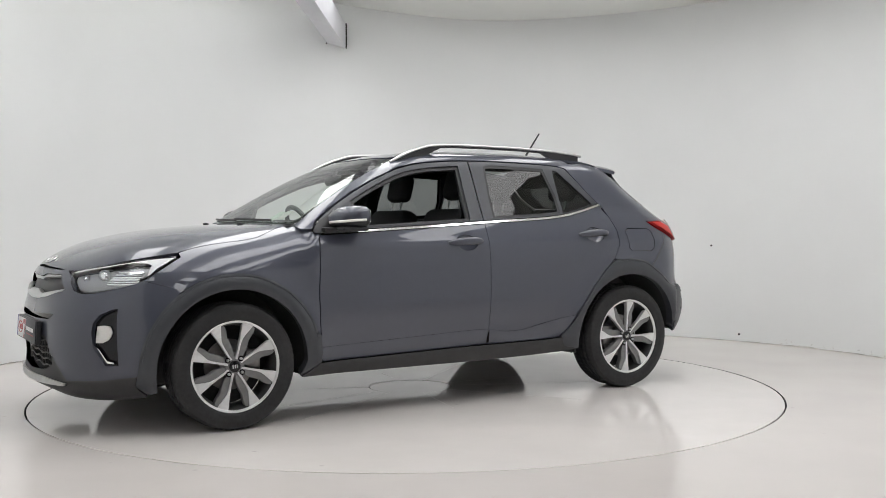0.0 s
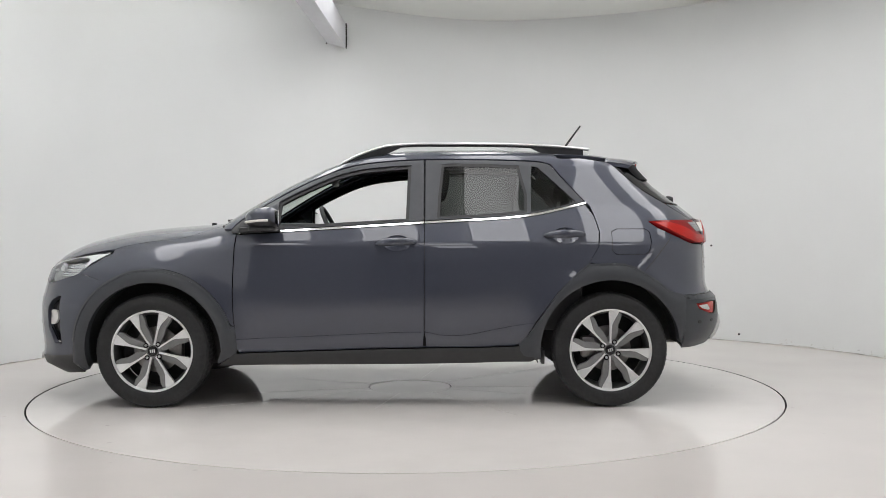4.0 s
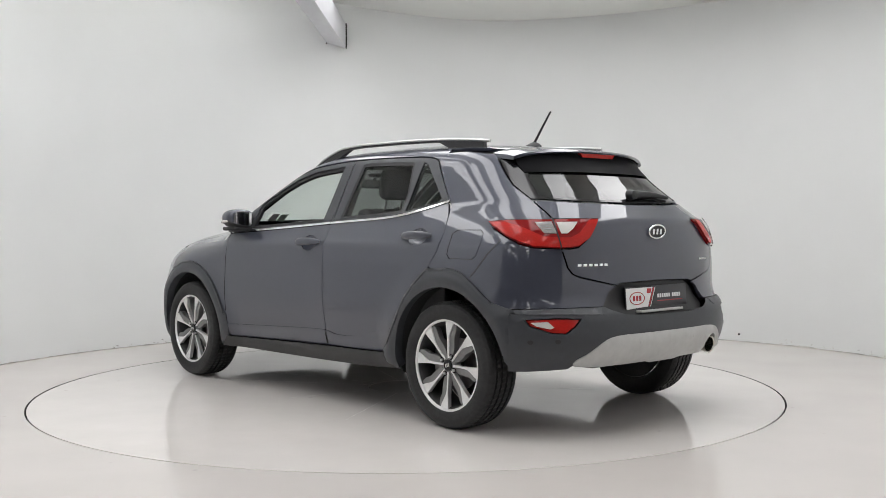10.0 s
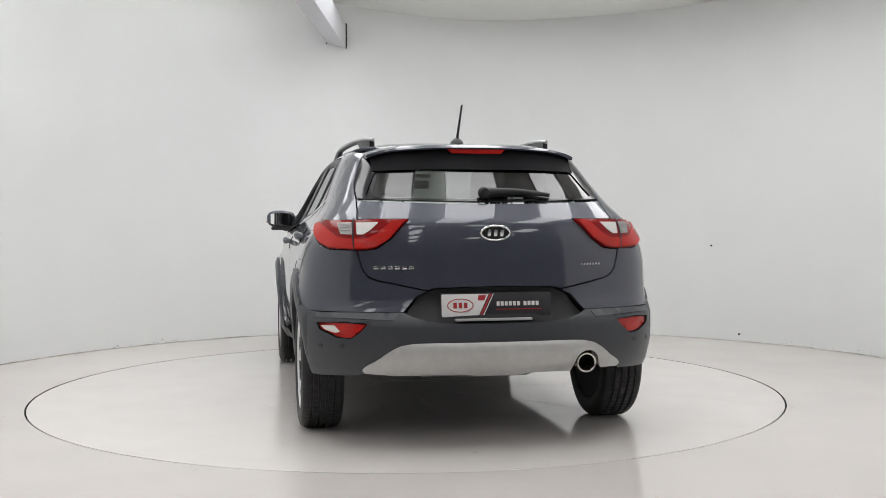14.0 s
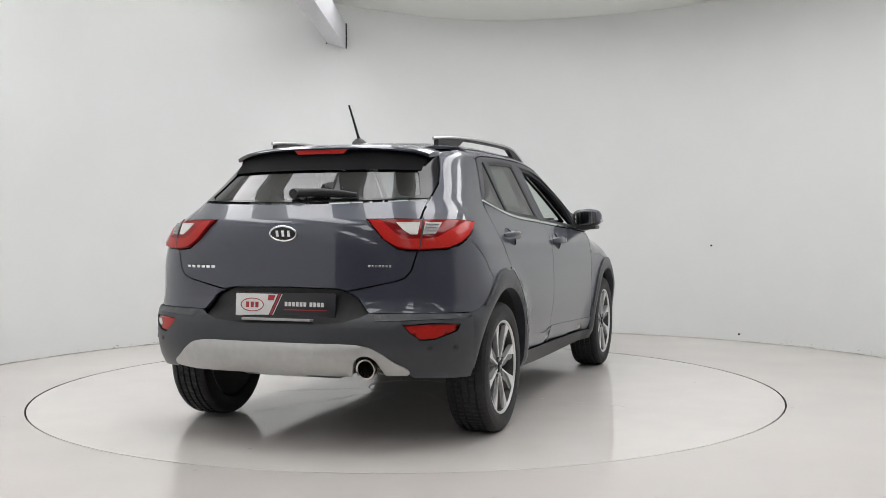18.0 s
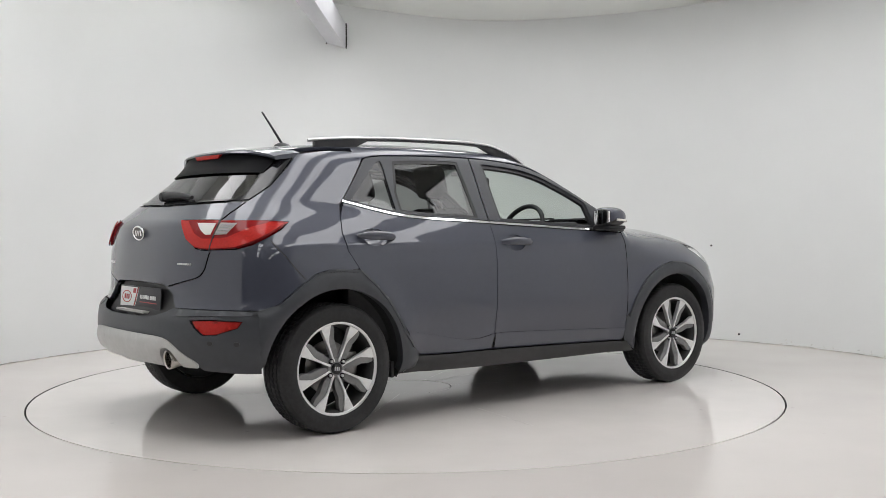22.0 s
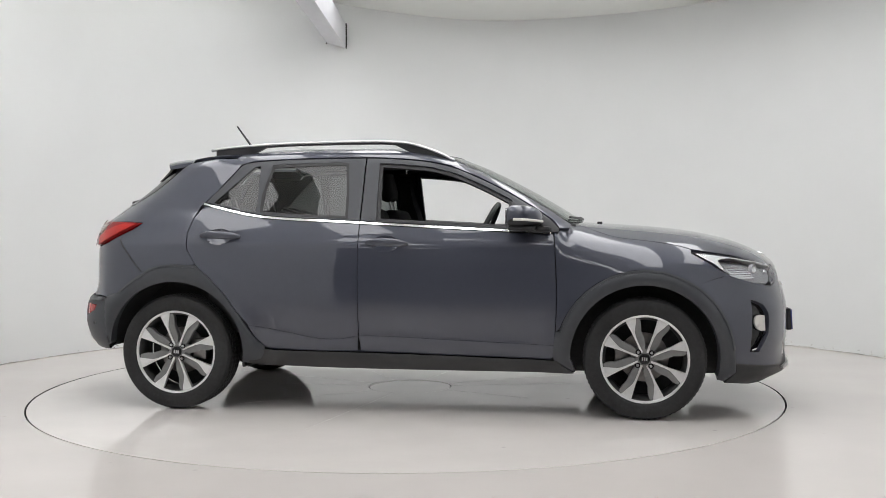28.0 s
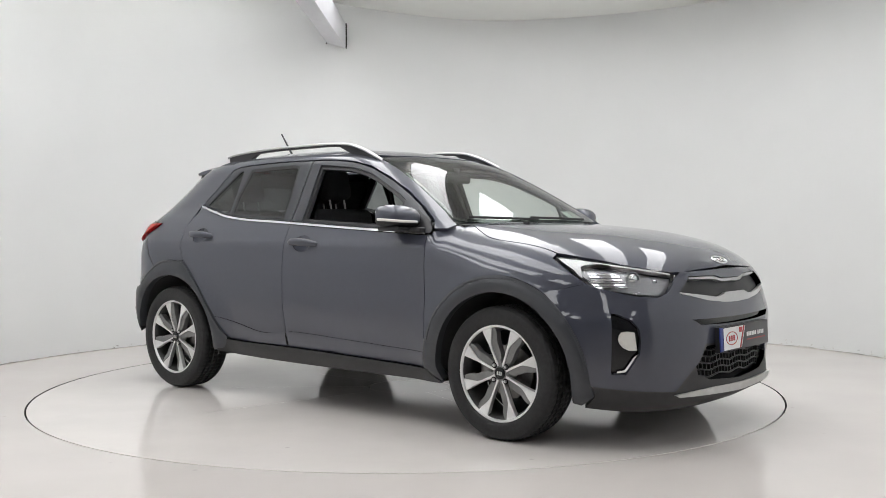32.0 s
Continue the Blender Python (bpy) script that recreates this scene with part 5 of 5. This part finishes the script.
def underbody():
    bm = bmesh.new()
    box(bm, -0.88, 0.88, -0.76, 0.76, 0.24, 0.40, 0.03)
    box(bm, 0.80, 1.98, -0.50, 0.50, 0.20, 0.70, 0.04)
    box(bm, -1.86, -0.80, -0.50, 0.50, 0.34, 0.72, 0.04)
    part("underbody", bm, LINER, CAR, "black underbody")
    bm = bmesh.new()
    tube(bm, [(0.9, -0.1, 0.23), (0.2, -0.15, 0.22), (-0.8, -0.2, 0.23), (-1.3, -0.35, 0.30), (-1.80, -0.43, 0.38)], 0.028, 10)
    box(bm, -1.82, -1.55, -0.25, 0.35, 0.30, 0.42, 0.05)
    part("exhaust_pipe", bm, STEEL, CAR)
    bm = bmesh.new()
    m = pose(-1.966, -0.430, 0.383, 0, -6, 0)
    lathe(bm, [(0.036, 0.18), (0.042, 0.03), (0.048, -0.012), (0.046, -0.020), (0.039, -0.016), (0.036, 0.02), (0.035, 0.14)], 32, "x", m)
    part("tailpipe", bm, PIPE, CAR, "chrome exhaust tailpipe")
    bm = bmesh.new()
    lathe(bm, [(0.0005, 0.10), (0.034, 0.10)], 24, "x", m)
    part("tailpipe_inside", bm, LINER, CAR)
    bm = bmesh.new()
    tube(bm, [(-1.29, -0.62, 0.30), (-1.29, 0.62, 0.30)], 0.04, 10)
    part("rear_axle", bm, LINER, CAR)
    for s in (1, -1):
        bm = bmesh.new()
        box(bm, -0.925, -0.905, s * 0.70, s * 0.80, 0.235, 0.32, 0.006)
        part("mud_flap", bm, BLACK, CAR)


underbody()


# ---- outside fittings ----
def door_mirror(s):
    e = empty("door_mirror", CAR)
    bm = bmesh.new()
    rings = []
    n = 28
    stations = [(0.0, 0.55), (0.06, 0.82), (0.2, 0.97), (0.45, 1.0), (0.65, 0.96), (0.8, 0.87), (0.92, 0.70), (1.0, 0.35)]
    for k, sc in stations:
        y = 0.782 + 0.192 * k
        cx = 0.655 - 0.03 * k
        ring = []
        for i in range(n):
            a = 2 * math.pi * i / n
            dx = 0.116 * sc * abs(math.cos(a)) ** 0.9 * (1 if math.cos(a) > 0 else -1)
            dz = 0.063 * sc * abs(math.sin(a)) ** (1.0 if math.sin(a) > 0 else 0.75) * (1 if math.sin(a) > 0 else -1)
            if dx < 0:
                dx = -0.070 * sc * abs(math.cos(a)) ** 0.42
            ring.append(bm.verts.new((cx + dx, s * y, 1.064 + dz + 0.012 * k)))
        rings.append(ring)
    for a, b in zip(rings, rings[1:]):
        for i in range(n):
            bm.faces.new((a[i], a[(i + 1) % n], b[(i + 1) % n], b[i]))
    bm.faces.new(rings[0])
    bm.faces.new(rings[-1])
    low = bm.copy()

    def painted(f):
        c = f.calc_center_median()
        k = (abs(c.y) - 0.782) / 0.192
        return c.x - (0.655 - 0.03 * k) > -0.055 and c.z - (1.064 + 0.012 * k) > -0.022
    bmesh.ops.delete(bm, geom=[f for f in bm.faces if not painted(f)], context="FACES")
    bmesh.ops.delete(low, geom=[f for f in low.faces if painted(f)], context="FACES")
    part("mirror_cap", bm, PAINT, e, smooth=55)
    part("mirror_housing", low, BLACK, e, "black mirror housing", smooth=55)
    bm = bmesh.new()
    vs = []
    for k, sc in stations[1:-1]:
        vs.append((0.655 - 0.03 * k, s * (0.790 + 0.175 * k), sc, k))
    up = [bm.verts.new((x - 0.069 * sc, y, 1.064 + 0.012 * k + 0.044 * sc)) for x, y, sc, k in vs]
    dn = [bm.verts.new((x - 0.069 * sc, y, 1.064 + 0.012 * k - 0.044 * sc)) for x, y, sc, k in vs]
    up2 = [bm.verts.new(v.co + Vector((-0.004, 0, 0))) for v in up]
    dn2 = [bm.verts.new(v.co + Vector((-0.004, 0, 0))) for v in dn]
    for i in range(len(up) - 1):
        bm.faces.new((up2[i], up2[i + 1], dn2[i + 1], dn2[i]))
        bm.faces.new((up[i], up[i + 1], up2[i + 1], up2[i]))
        bm.faces.new((dn[i], dn[i + 1], dn2[i + 1], dn2[i]))
    bm.faces.new((up[0], up2[0], dn2[0], dn[0]))
    bm.faces.new((up[-1], up2[-1], dn2[-1], dn[-1]))
    part("mirror_glass", bm, CHROME, e, "mirror glass")
    bm = bmesh.new()
    pts = [(0.757, s * 0.83, 1.043), (0.758, s * 0.87, 1.045), (0.741, s * 0.925, 1.047), (0.713, s * 0.957, 1.050), (0.668, s * 0.974, 1.054), (0.612, s * 0.974, 1.056)]
    tube(bm, smooth_line(pts, 5), 0.005, 8, 0.007)
    part("indicator", bm, CLEARW, e, "clear indicator strip", smooth=60)
    bm = bmesh.new()
    box(bm, 0.58, 0.73, s * 0.80, s * 0.945, 0.996, 1.022, 0.012)
    box(bm, 0.67, 0.80, s * 0.735, s * 0.86, 0.988, 1.018, 0.012)
    part("mirror_foot", bm, BLACK, e, "black mirror foot")
    tri = [(0.612, 1.025), (0.70, 1.105), (0.80, 1.045), (0.845, 1.00), (0.84, 0.985), (0.62, 0.998)]
    panel("sail_panel", SIDEG, tri, BLACK, e, step=0.03, off=0.006, gap=0, depth=0.015, flip=s < 0, label="black mirror sail panel")


door_mirror(1)
door_mirror(-1)

RAIL_TOP = curve((-1.22, 1.484), (-1.09, 1.497), (-0.92, 1.507), (-0.58, 1.516), (-0.25, 1.517), (-0.04, 1.507), (0.076, 1.477), (0.16, 1.445), (0.245, 1.402))
RAIL_Y = curve((-1.22, 0.470), (-0.9, 0.500), (-0.5, 0.520), (0.0, 0.535), (0.25, 0.548))


def roof_rail(s):
    e = empty("roof_rail", CAR)
    bm = bmesh.new()
    xs = [-1.22 + 1.465 * i / 40 for i in range(41)]
    tube(bm, [(x, s * float(RAIL_Y(x)), float(RAIL_TOP(x)) - 0.010) for x in xs], [0.007 + 0.010 * min(1, i / 2, (40 - i) / 2) for i in range(41)], 12, 0.009)
    part("rail", bm, SILVER, e, "satin silver roof rail", smooth=60)
    bm = bmesh.new()
    a = []
    for x in [-1.185 + 1.40 * i / 40 for i in range(41)]:
        y = float(RAIL_Y(x))
        zr = float(ROOF(np.array([[x, min(y, 0.535)]]))[0, 2]) - 0.004
        zt = float(RAIL_TOP(x)) - 0.016
        foot = (x < -0.93) or (x > 0.0)
        zlow = zr if foot else max(zr, zt - 0.010)
        if -0.93 <= x < -0.88:
            zlow = zr + (zt - 0.010 - zr) * (x + 0.93) / 0.05
        if -0.10 < x <= 0.0:
            zlow = zr + (zt - 0.010 - zr) * (0.0 - x) / 0.10
        a.append([(x, s * (y + 0.013), zt), (x, s * (y + 0.013), min(zlow, zt - 0.001)), (x, s * (y - 0.013), min(zlow, zt - 0.001)), (x, s * (y - 0.013), zt)])
    vs = [[bm.verts.new(p) for p in q] for q in a]
    for p, q in zip(vs, vs[1:]):
        for i in range(4):
            bm.faces.new((p[i], p[(i + 1) % 4], q[(i + 1) % 4], q[i]))
    bm.faces.new(vs[0])
    bm.faces.new(vs[-1])
    part("rail_foot", bm, BLACK, e, "black rail underside and feet")


roof_rail(1)
roof_rail(-1)


def spoiler():
    """Roof spoiler: painted lip over a gloss black underside with the high brake light."""
    e = empty("spoiler", CAR)
    n = 24
    rows = []
    for j, (fx, lift) in enumerate(((-1.36, 0.001), (-1.42, 0.004), (-1.50, 0.006), (-1.56, 0.004), (-1.575, -0.004))):
        row = []
        for i in range(-n, n + 1):
            k = i / n
            back = 0.055 * abs(k) ** 2.5
            y = 0.538 * k
            x = fx + back * (1 + 0.3 * j)
            zc = 1.442 - 0.028 * ((-1.36 - fx) / 0.22) ** 1.2 + lift
            z = zc - 0.026 * abs(k) ** 2.6 - 0.018 * abs(k) ** 9
            row.append((x, y, z))
        rows.append(row)
    bm = bmesh.new()
    vt = [[bm.verts.new(p) for p in r] for r in rows]
    vb = [[bm.verts.new((p[0] + 0.006, p[1] * 0.995, p[2] - 0.007)) for p in rows[-1]], [bm.verts.new((-1.40 + 0.055 * abs(i / n) ** 2.5, 0.545 * i / n, 1.408 - 0.035 * abs(i / n) ** 2.6)) for i in range(-n, n + 1)]]
    allr = vt + vb
    for a, b in zip(allr, allr[1:]):
        for i in range(2 * n):
            bm.faces.new((a[i], a[i + 1], b[i + 1], b[i]))
    for col in (0, 2 * n):
        bm.faces.new([r[col] for r in allr])
    part("spoiler_lip", bm, PAINT, e, smooth=40)
    bm = bmesh.new()
    prev = None
    for i in range(-n, n + 1):
        k = i / n
        y = 0.518 * k
        dz = -0.03 * abs(k) ** 2.6
        back = 0.055 * abs(k) ** 2.5
        skin = QUART(np.array([ry(abs(y) + 1e-4, zz) for zz in (1.362 + dz * 0.7, 1.33 + dz * 0.5, 1.300 + dz * 0.2)]))[:, 0]
        cur = [bm.verts.new(p) for p in ((-1.550 + back * 2.0, y, 1.411 + dz), (skin[0] - 0.012, y, 1.368 + dz * 0.7), (skin[1] - 0.010, y, 1.33 + dz * 0.5), (skin[2] - 0.008, y, 1.300 + dz * 0.2), (skin[2] + 0.05, y, 1.312 + dz * 0.4), (-1.40, y, 1.385 + dz))]
        if prev:
            for a in range(5):
                bm.faces.new((prev[a], prev[a + 1], cur[a + 1], cur[a]))
        prev = cur
    part("spoiler_underside", bm, DEEP, e, "matt black spoiler underside", smooth=40)
    bm = bmesh.new()
    poly = [(0.150, 1.408), (-0.150, 1.408), (-0.125, 1.383), (0.125, 1.383)]
    extrude_poly(bm, poly, -1.566, -1.535, lambda u, v, h: (h, u, v))
    part("brake_light", bm, REDBRIGHT, e, "red high brake light")


spoiler()


def antenna():
    e = empty("antenna", CAR)
    bm = bmesh.new()
    rings = []
    for z, sx_, sy_, ox in ((0, 0.062, 0.036, 0), (0.010, 0.058, 0.034, 0), (0.022, 0.040, 0.022, -0.004), (0.030, 0.016, 0.014, -0.008)):
        rings.append([bm.verts.new((-1.10 + ox + sx_ * math.cos(2 * math.pi * k / 20), sy_ * math.sin(2 * math.pi * k / 20), 1.466 + z)) for k in range(20)])
    for a, b in zip(rings, rings[1:]):
        for k in range(20):
            bm.faces.new((a[k], a[(k + 1) % 20], b[(k + 1) % 20], b[k]))
    bm.faces.new(rings[-1])
    part("antenna_base", bm, BLACK, e, smooth=50)
    bm = bmesh.new()
    tube(bm, [(-1.108, 0, 1.492), (-1.118, 0, 1.506), (-1.175, 0, 1.585), (-1.232, 0, 1.662)], [0.0085, 0.0075, 0.0062, 0.005], 8)
    part("antenna_rod", bm, BLACK, e, smooth=60)


antenna()


def rear_wiper():
    e = empty("rear_wiper", CAR)
    bm = bmesh.new()
    path, wid, hei = [], [], []
    for k in range(11):
        u = -0.02 + k * 0.036
        q = QUART(np.array([[-u, 1.168 + 0.010 * math.sin(math.pi * k / 10) - 0.001 * k]]))[0]
        path.append((q[0] - 0.022, q[1], q[2] + 0.012))
        wid.append(0.020 - 0.001 * k)
        hei.append((0.024 - 0.0014 * k))
    tube(bm, path, wid, 10, hei)
    part("wiper_arm", bm, BLACK, e, smooth=60)
    bm = bmesh.new()
    tube(bm, [(p[0] + 0.010, p[1], p[2] - 0.018) for p in path[1:]], 0.006, 6)
    part("wiper_blade", bm, BLACK, e, smooth=60)
    bm = bmesh.new()
    lathe(bm, [(0.0005, -0.02), (0.022, -0.018), (0.028, 0.0), (0.028, 0.02)], 20, "x", Matrix.Translation((path[0][0] - 0.002, path[0][1], path[0][2])))
    part("wiper_pivot", bm, BLACK, e)


rear_wiper()


def front_wipers():
    for y0, y1 in ((0.45, -0.10), (-0.05, -0.58)):
        e = empty("front_wiper", CAR)
        pts = []
        for k in range(9):
            y = y0 + (y1 - y0) * k / 8
            z = 1.052 + 0.010 * k / 8
            u = wy(abs(y), z)[0] * (1 if y >= 0 else -1)
            q = WIND(np.array([[u, z]]))[0]
            pts.append((q[0] + 0.004, q[1], q[2] + 0.006))
        bm = bmesh.new()
        tube(bm, pts, 0.007, 6)
        part("wiper_blade", bm, BLACK, e, smooth=60)


front_wipers()


def washer_jet(y):
    bm = bmesh.new()
    z = float(HOOD(np.array([[1.06, y]]))[0, 2])
    box(bm, 1.045, 1.075, y - 0.012, y + 0.012, z - 0.003, z + 0.010, 0.004)
    part("washer_jet", bm, BLACK, CAR)


washer_jet(0.3)
washer_jet(-0.3)


def plate(name, m, rear):
    """Dealer's show plate: white field, oval mark, red slash, dark field with plain bars. Local: y to its right as read, z up, face toward +x."""
    e = empty(name, CAR)

    def slab(nm, poly, d, mt, label=""):
        bm = bmesh.new()
        extrude_poly(bm, poly, d - 0.0012, d, lambda u, v, h: m @ Vector((h, u, v)))
        part(nm, bm, mt, e, label)
    bm = bmesh.new()
    box(bm, -0.006, 0.0, -0.262, 0.262, -0.058, 0.058, 0.002, m)
    part("plate_base", bm, PLATEG, e, "dark grey plate")
    slab("white_field", [(-0.258, -0.052), (-0.085, -0.052), (-0.035, 0.052), (-0.258, 0.052)], 0.0015, WHITE, "white printed field")
    slab("red_slash", [(-0.080, -0.052), (-0.070, -0.052), (-0.020, 0.052), (-0.030, 0.052)], 0.0015, RED, "red printed slash")
    slab("white_slash", [(-0.065, -0.052), (-0.061, -0.052), (-0.011, 0.052), (-0.015, 0.052)], 0.0015, WHITE)
    slab("red_mark", [(-0.088, 0.022), (-0.056, 0.022), (-0.048, 0.046), (-0.084, 0.046)], 0.003, RED)
    bm = bmesh.new()
    n = 36
    ring = [m @ Vector((0.0022, -0.170 + 0.060 * math.cos(2 * math.pi * i / n), 0.030 * math.sin(2 * math.pi * i / n))) for i in range(n + 1)]
    tube(bm, ring, 0.0022, 6, caps=False)
    part("oval_mark", bm, RED, e, "red oval mark", smooth=60)
    bm = bmesh.new()
    for u in (-0.195, -0.170, -0.145):
        box(bm, 0.0015, 0.0027, u - 0.008, u + 0.008, -0.013, 0.013, 0, m)
    part("mark_bars", bm, RED, e)
    bm = bmesh.new()
    u = 0.0
    for wd in [0.014] * 6 + [-0.018] + [0.014] * 4:
        if wd > 0:
            box(bm, 0.0005, 0.0018, u + 0.002, u + wd + 0.002, -0.004, 0.016, 0, m)
            u += 0.0195
        else:
            u += 0.012
    part("name_bars", bm, WHITE, e, "white lettering bars")
    bm = bmesh.new()
    box(bm, 0.0005, 0.0016, 0.0, 0.22, -0.022, -0.018, 0, m)
    part("strap_line", bm, RED, e)
    if rear:
        bm = bmesh.new()
        box(bm, -0.006, 0.046, -0.20, 0.16, -0.072, -0.0600, 0.002, m)
        part("plate_holder", bm, SKID, e, "grey plate holder strip")
    else:
        slab("blue_band", [(-0.262, -0.052), (-0.262, 0.052), (-0.2585, 0.052), (-0.2585, -0.052)], 0.002, BLUE)
        bm = bmesh.new()
        box(bm, -0.03, -0.0065, -0.285, 0.265, -0.060, 0.060, 0.003, m)
        part("plate_holder", bm, BLACK, e, "black plate holder")
        bm = bmesh.new()
        box(bm, -0.006, 0.0003, -0.290, -0.2625, -0.056, 0.056, 0.001, m)
        part("blue_band_end", bm, BLUE, e, "dark blue plate end")
    return e


plate("rear_plate", pose(-1.948, -0.003, 0.657, 0, 0, 180) @ pose(0, 0, 0, 0, -4, 0), True)
plate("front_plate", pose(2.138, 0.018, 0.487, 0, -3, 0) @ pose(0, 0, 0, 0, 0, 0), False)


def gate_name():
    for y0, n, step, z, h, wd in ((0.548, 6, -0.0315, 0.832, 0.0065, 0.023), (-0.425, 7, -0.0155, 0.842, 0.005, 0.010)):
        bm = bmesh.new()
        for i in range(n):
            y = y0 + step * i
            q = QUART(np.array([ry(abs(y), z)]))[0]
            a = math.degrees(math.atan2(float(QUART(np.array([ry(abs(y) + 0.01, z)]))[0][0] - q[0]), 0.01)) * (1 if y > 0 else -1)
            box(bm, -0.003, 0.002, -wd / 2, wd / 2, -h, h, 0.0015, pose(q[0], y, z, 0, 0, -a))
        part("name_badge", bm, CHROME, CAR, "plain chrome name bars")


gate_name()


# ---- cabin ----
def seat(x, y, rear=False):
    e = empty("rear_seat" if rear else "front_seat", CAR)
    w = 0.24
    bm = bmesh.new()
    box(bm, x - 0.05, x + 0.46, y - w, y + w, 0.45, 0.60, 0.05, seg=3)
    part("cushion", bm, FABRIC, e)
    bm = bmesh.new()
    box(bm, -0.07, 0.07, -w, w, 0.0, 0.58, 0.055, pose(x, y, 0.56, 0, -14, 0), 3)
    part("backrest", bm, FABRIC, e)
    if not rear:
        for s in (-1, 1):
            bm = bmesh.new()
            box(bm, -0.05, 0.10, s * (w - 0.07), s * (w + 0.015), 0.03, 0.48, 0.03, pose(x, y, 0.56, 0, -14, 0), 3)
            part("bolster", bm, FABRIC, e)
    m = pose(x, y, 0.56, 0, -14, 0)
    bm = bmesh.new()
    box(bm, -0.05, 0.045, -0.118, 0.118, 0.640, 0.835, 0.045, m, 3)
    part("headrest", bm, FABRIC, e)
    for s in (-1, 1):
        bm = bmesh.new()
        tube(bm, [m @ Vector((0, s * 0.06, 0.56)), m @ Vector((0, s * 0.06, 0.68))], 0.006, 8)
        part("headrest_post", bm, SILVER, e, "chrome headrest post", smooth=60)


seat(-0.15, 0.37)
seat(-0.15, -0.37)
seat(-0.98, 0.36, True)
seat(-0.98, -0.36, True)


def cabin():
    bm = bmesh.new()
    prof = [(0.92, 0.99), (0.80, 1.022), (0.62, 1.020), (0.50, 0.99), (0.46, 0.93), (0.50, 0.80), (0.56, 0.60), (0.92, 0.60)]
    lo = [bm.verts.new((x, -0.70, z)) for x, z in prof]
    hi = [bm.verts.new((x, 0.70, z)) for x, z in prof]
    for i in range(len(prof)):
        bm.faces.new((lo[i], lo[(i + 1) % len(prof)], hi[(i + 1) % len(prof)], hi[i]))
    bm.faces.new(lo)
    bm.faces.new(hi)
    bmesh.ops.bevel(bm, geom=list(bm.edges), offset=0.02, segments=2, affect="EDGES")
    box(bm, 0.52, 0.80, -0.50, -0.22, 0.98, 1.045, 0.03)
    part("dashboard", bm, TRIM, CAR, "black dashboard")
    st = empty("steering_wheel", CAR)
    m = pose(0.40, -0.36, 0.985, 0, -64, 0)
    bm = bmesh.new()
    n = 36
    tube(bm, [m @ Vector((0.178 * math.cos(2 * math.pi * i / n), 0.178 * math.sin(2 * math.pi * i / n), 0)) for i in range(n + 1)], 0.015, 10, caps=False)
    part("wheel_rim", bm, TRIM, st, smooth=60)
    bm = bmesh.new()
    box(bm, -0.06, 0.06, -0.075, 0.075, -0.035, 0.0, 0.02, m)
    box(bm, -0.02, 0.02, -0.17, 0.17, -0.025, -0.01, 0.006, m)
    box(bm, -0.17, 0.0, -0.02, 0.02, -0.025, -0.01, 0.006, m)
    part("wheel_hub", bm, TRIM, st)
    bm = bmesh.new()
    box(bm, 0.33, 0.36, -0.115, 0.115, 1.275, 1.335, 0.018)
    tube(bm, [(0.35, 0, 1.325), (0.325, 0, 1.362)], 0.012, 8)
    part("inside_mirror", bm, BLACK, CAR, "black inside mirror")
    bm = bmesh.new()
    box(bm, 0.20, 0.29, -0.10, 0.10, 1.345, 1.372, 0.01)
    part("sensor_box", bm, BLACK, CAR)
    half = [(-1.35, 0.0), (-1.30, 0.38), (-1.0, 0.47), (0.0, 0.48), (0.10, 0.42), (0.16, 0.0)]
    panel("headliner", ROOF, half + [(x, -y) for x, y in reversed(half[1:-1])], HEADLINER, CAR, step=0.1, off=-0.035, gap=0, depth=0.004, label="dark grey fabric roof lining")
    for s in (1, -1):
        fl = s < 0
        panel("pillar_trim", SIDEG, [(-0.30, 1.395), (-0.185, 1.395), (-0.14, 1.05), (-0.31, 1.05)], TRIM, CAR, step=0.05, off=-0.035, gap=0, depth=0.03, flip=fl, label="dark inner pillar trim")
        panel("pillar_trim", SIDEG, [(-1.33, 1.38), (-0.985, 1.36), (-1.18, 1.13), (-1.52, 1.12)], TRIM, CAR, step=0.06, off=-0.035, gap=0, depth=0.02, flip=fl, label="dark inner pillar trim")
        bm = bmesh.new()
        box(bm, -1.15, 0.84, s * 0.68, s * 0.74, 0.42, 0.985, 0.025)
        part("door_trim", bm, TRIM, CAR, "black inner door trim")
        bm = bmesh.new()
        tube(bm, smooth_line([(-0.22, s * 0.60, 1.33), (-0.20, s * 0.64, 1.20), (-0.16, s * 0.68, 1.06)], 5), 0.004, 6, 0.022)
        part("seat_belt", bm, FABRIC, CAR, smooth=60)
    bm = bmesh.new()
    box(bm, -1.72, -1.16, -0.60, 0.60, 1.00, 1.02, 0.006)
    part("parcel_shelf", bm, TRIM, CAR, "black parcel shelf")
    bm = bmesh.new()
    box(bm, 0.90, 0.93, -0.66, 0.66, 0.60, 1.03, 0.005)
    part("bulkhead", bm, BLACK, CAR)
    bm = bmesh.new()
    box(bm, -0.2, 0.5, -0.10, 0.10, 0.40, 0.72, 0.04)
    part("console", bm, TRIM, CAR, "black centre console")


cabin()


# ---- what moves ----
def motions():
    rows_table = [(float(t), pose(0, 0, 0, 0, 0, heading(t))) for t in range(0, 33, 2)]
    walk(TABLE, rows_table)
    rows_car = []
    for t in range(0, 33, 2):
        rows_car.append((float(t), pose(0, 0, 0, 0, 0, heading(t)) @ Matrix.Translation((CAR_X, CAR_Y, 0))))
    walk(CAR, rows_car)


motions()
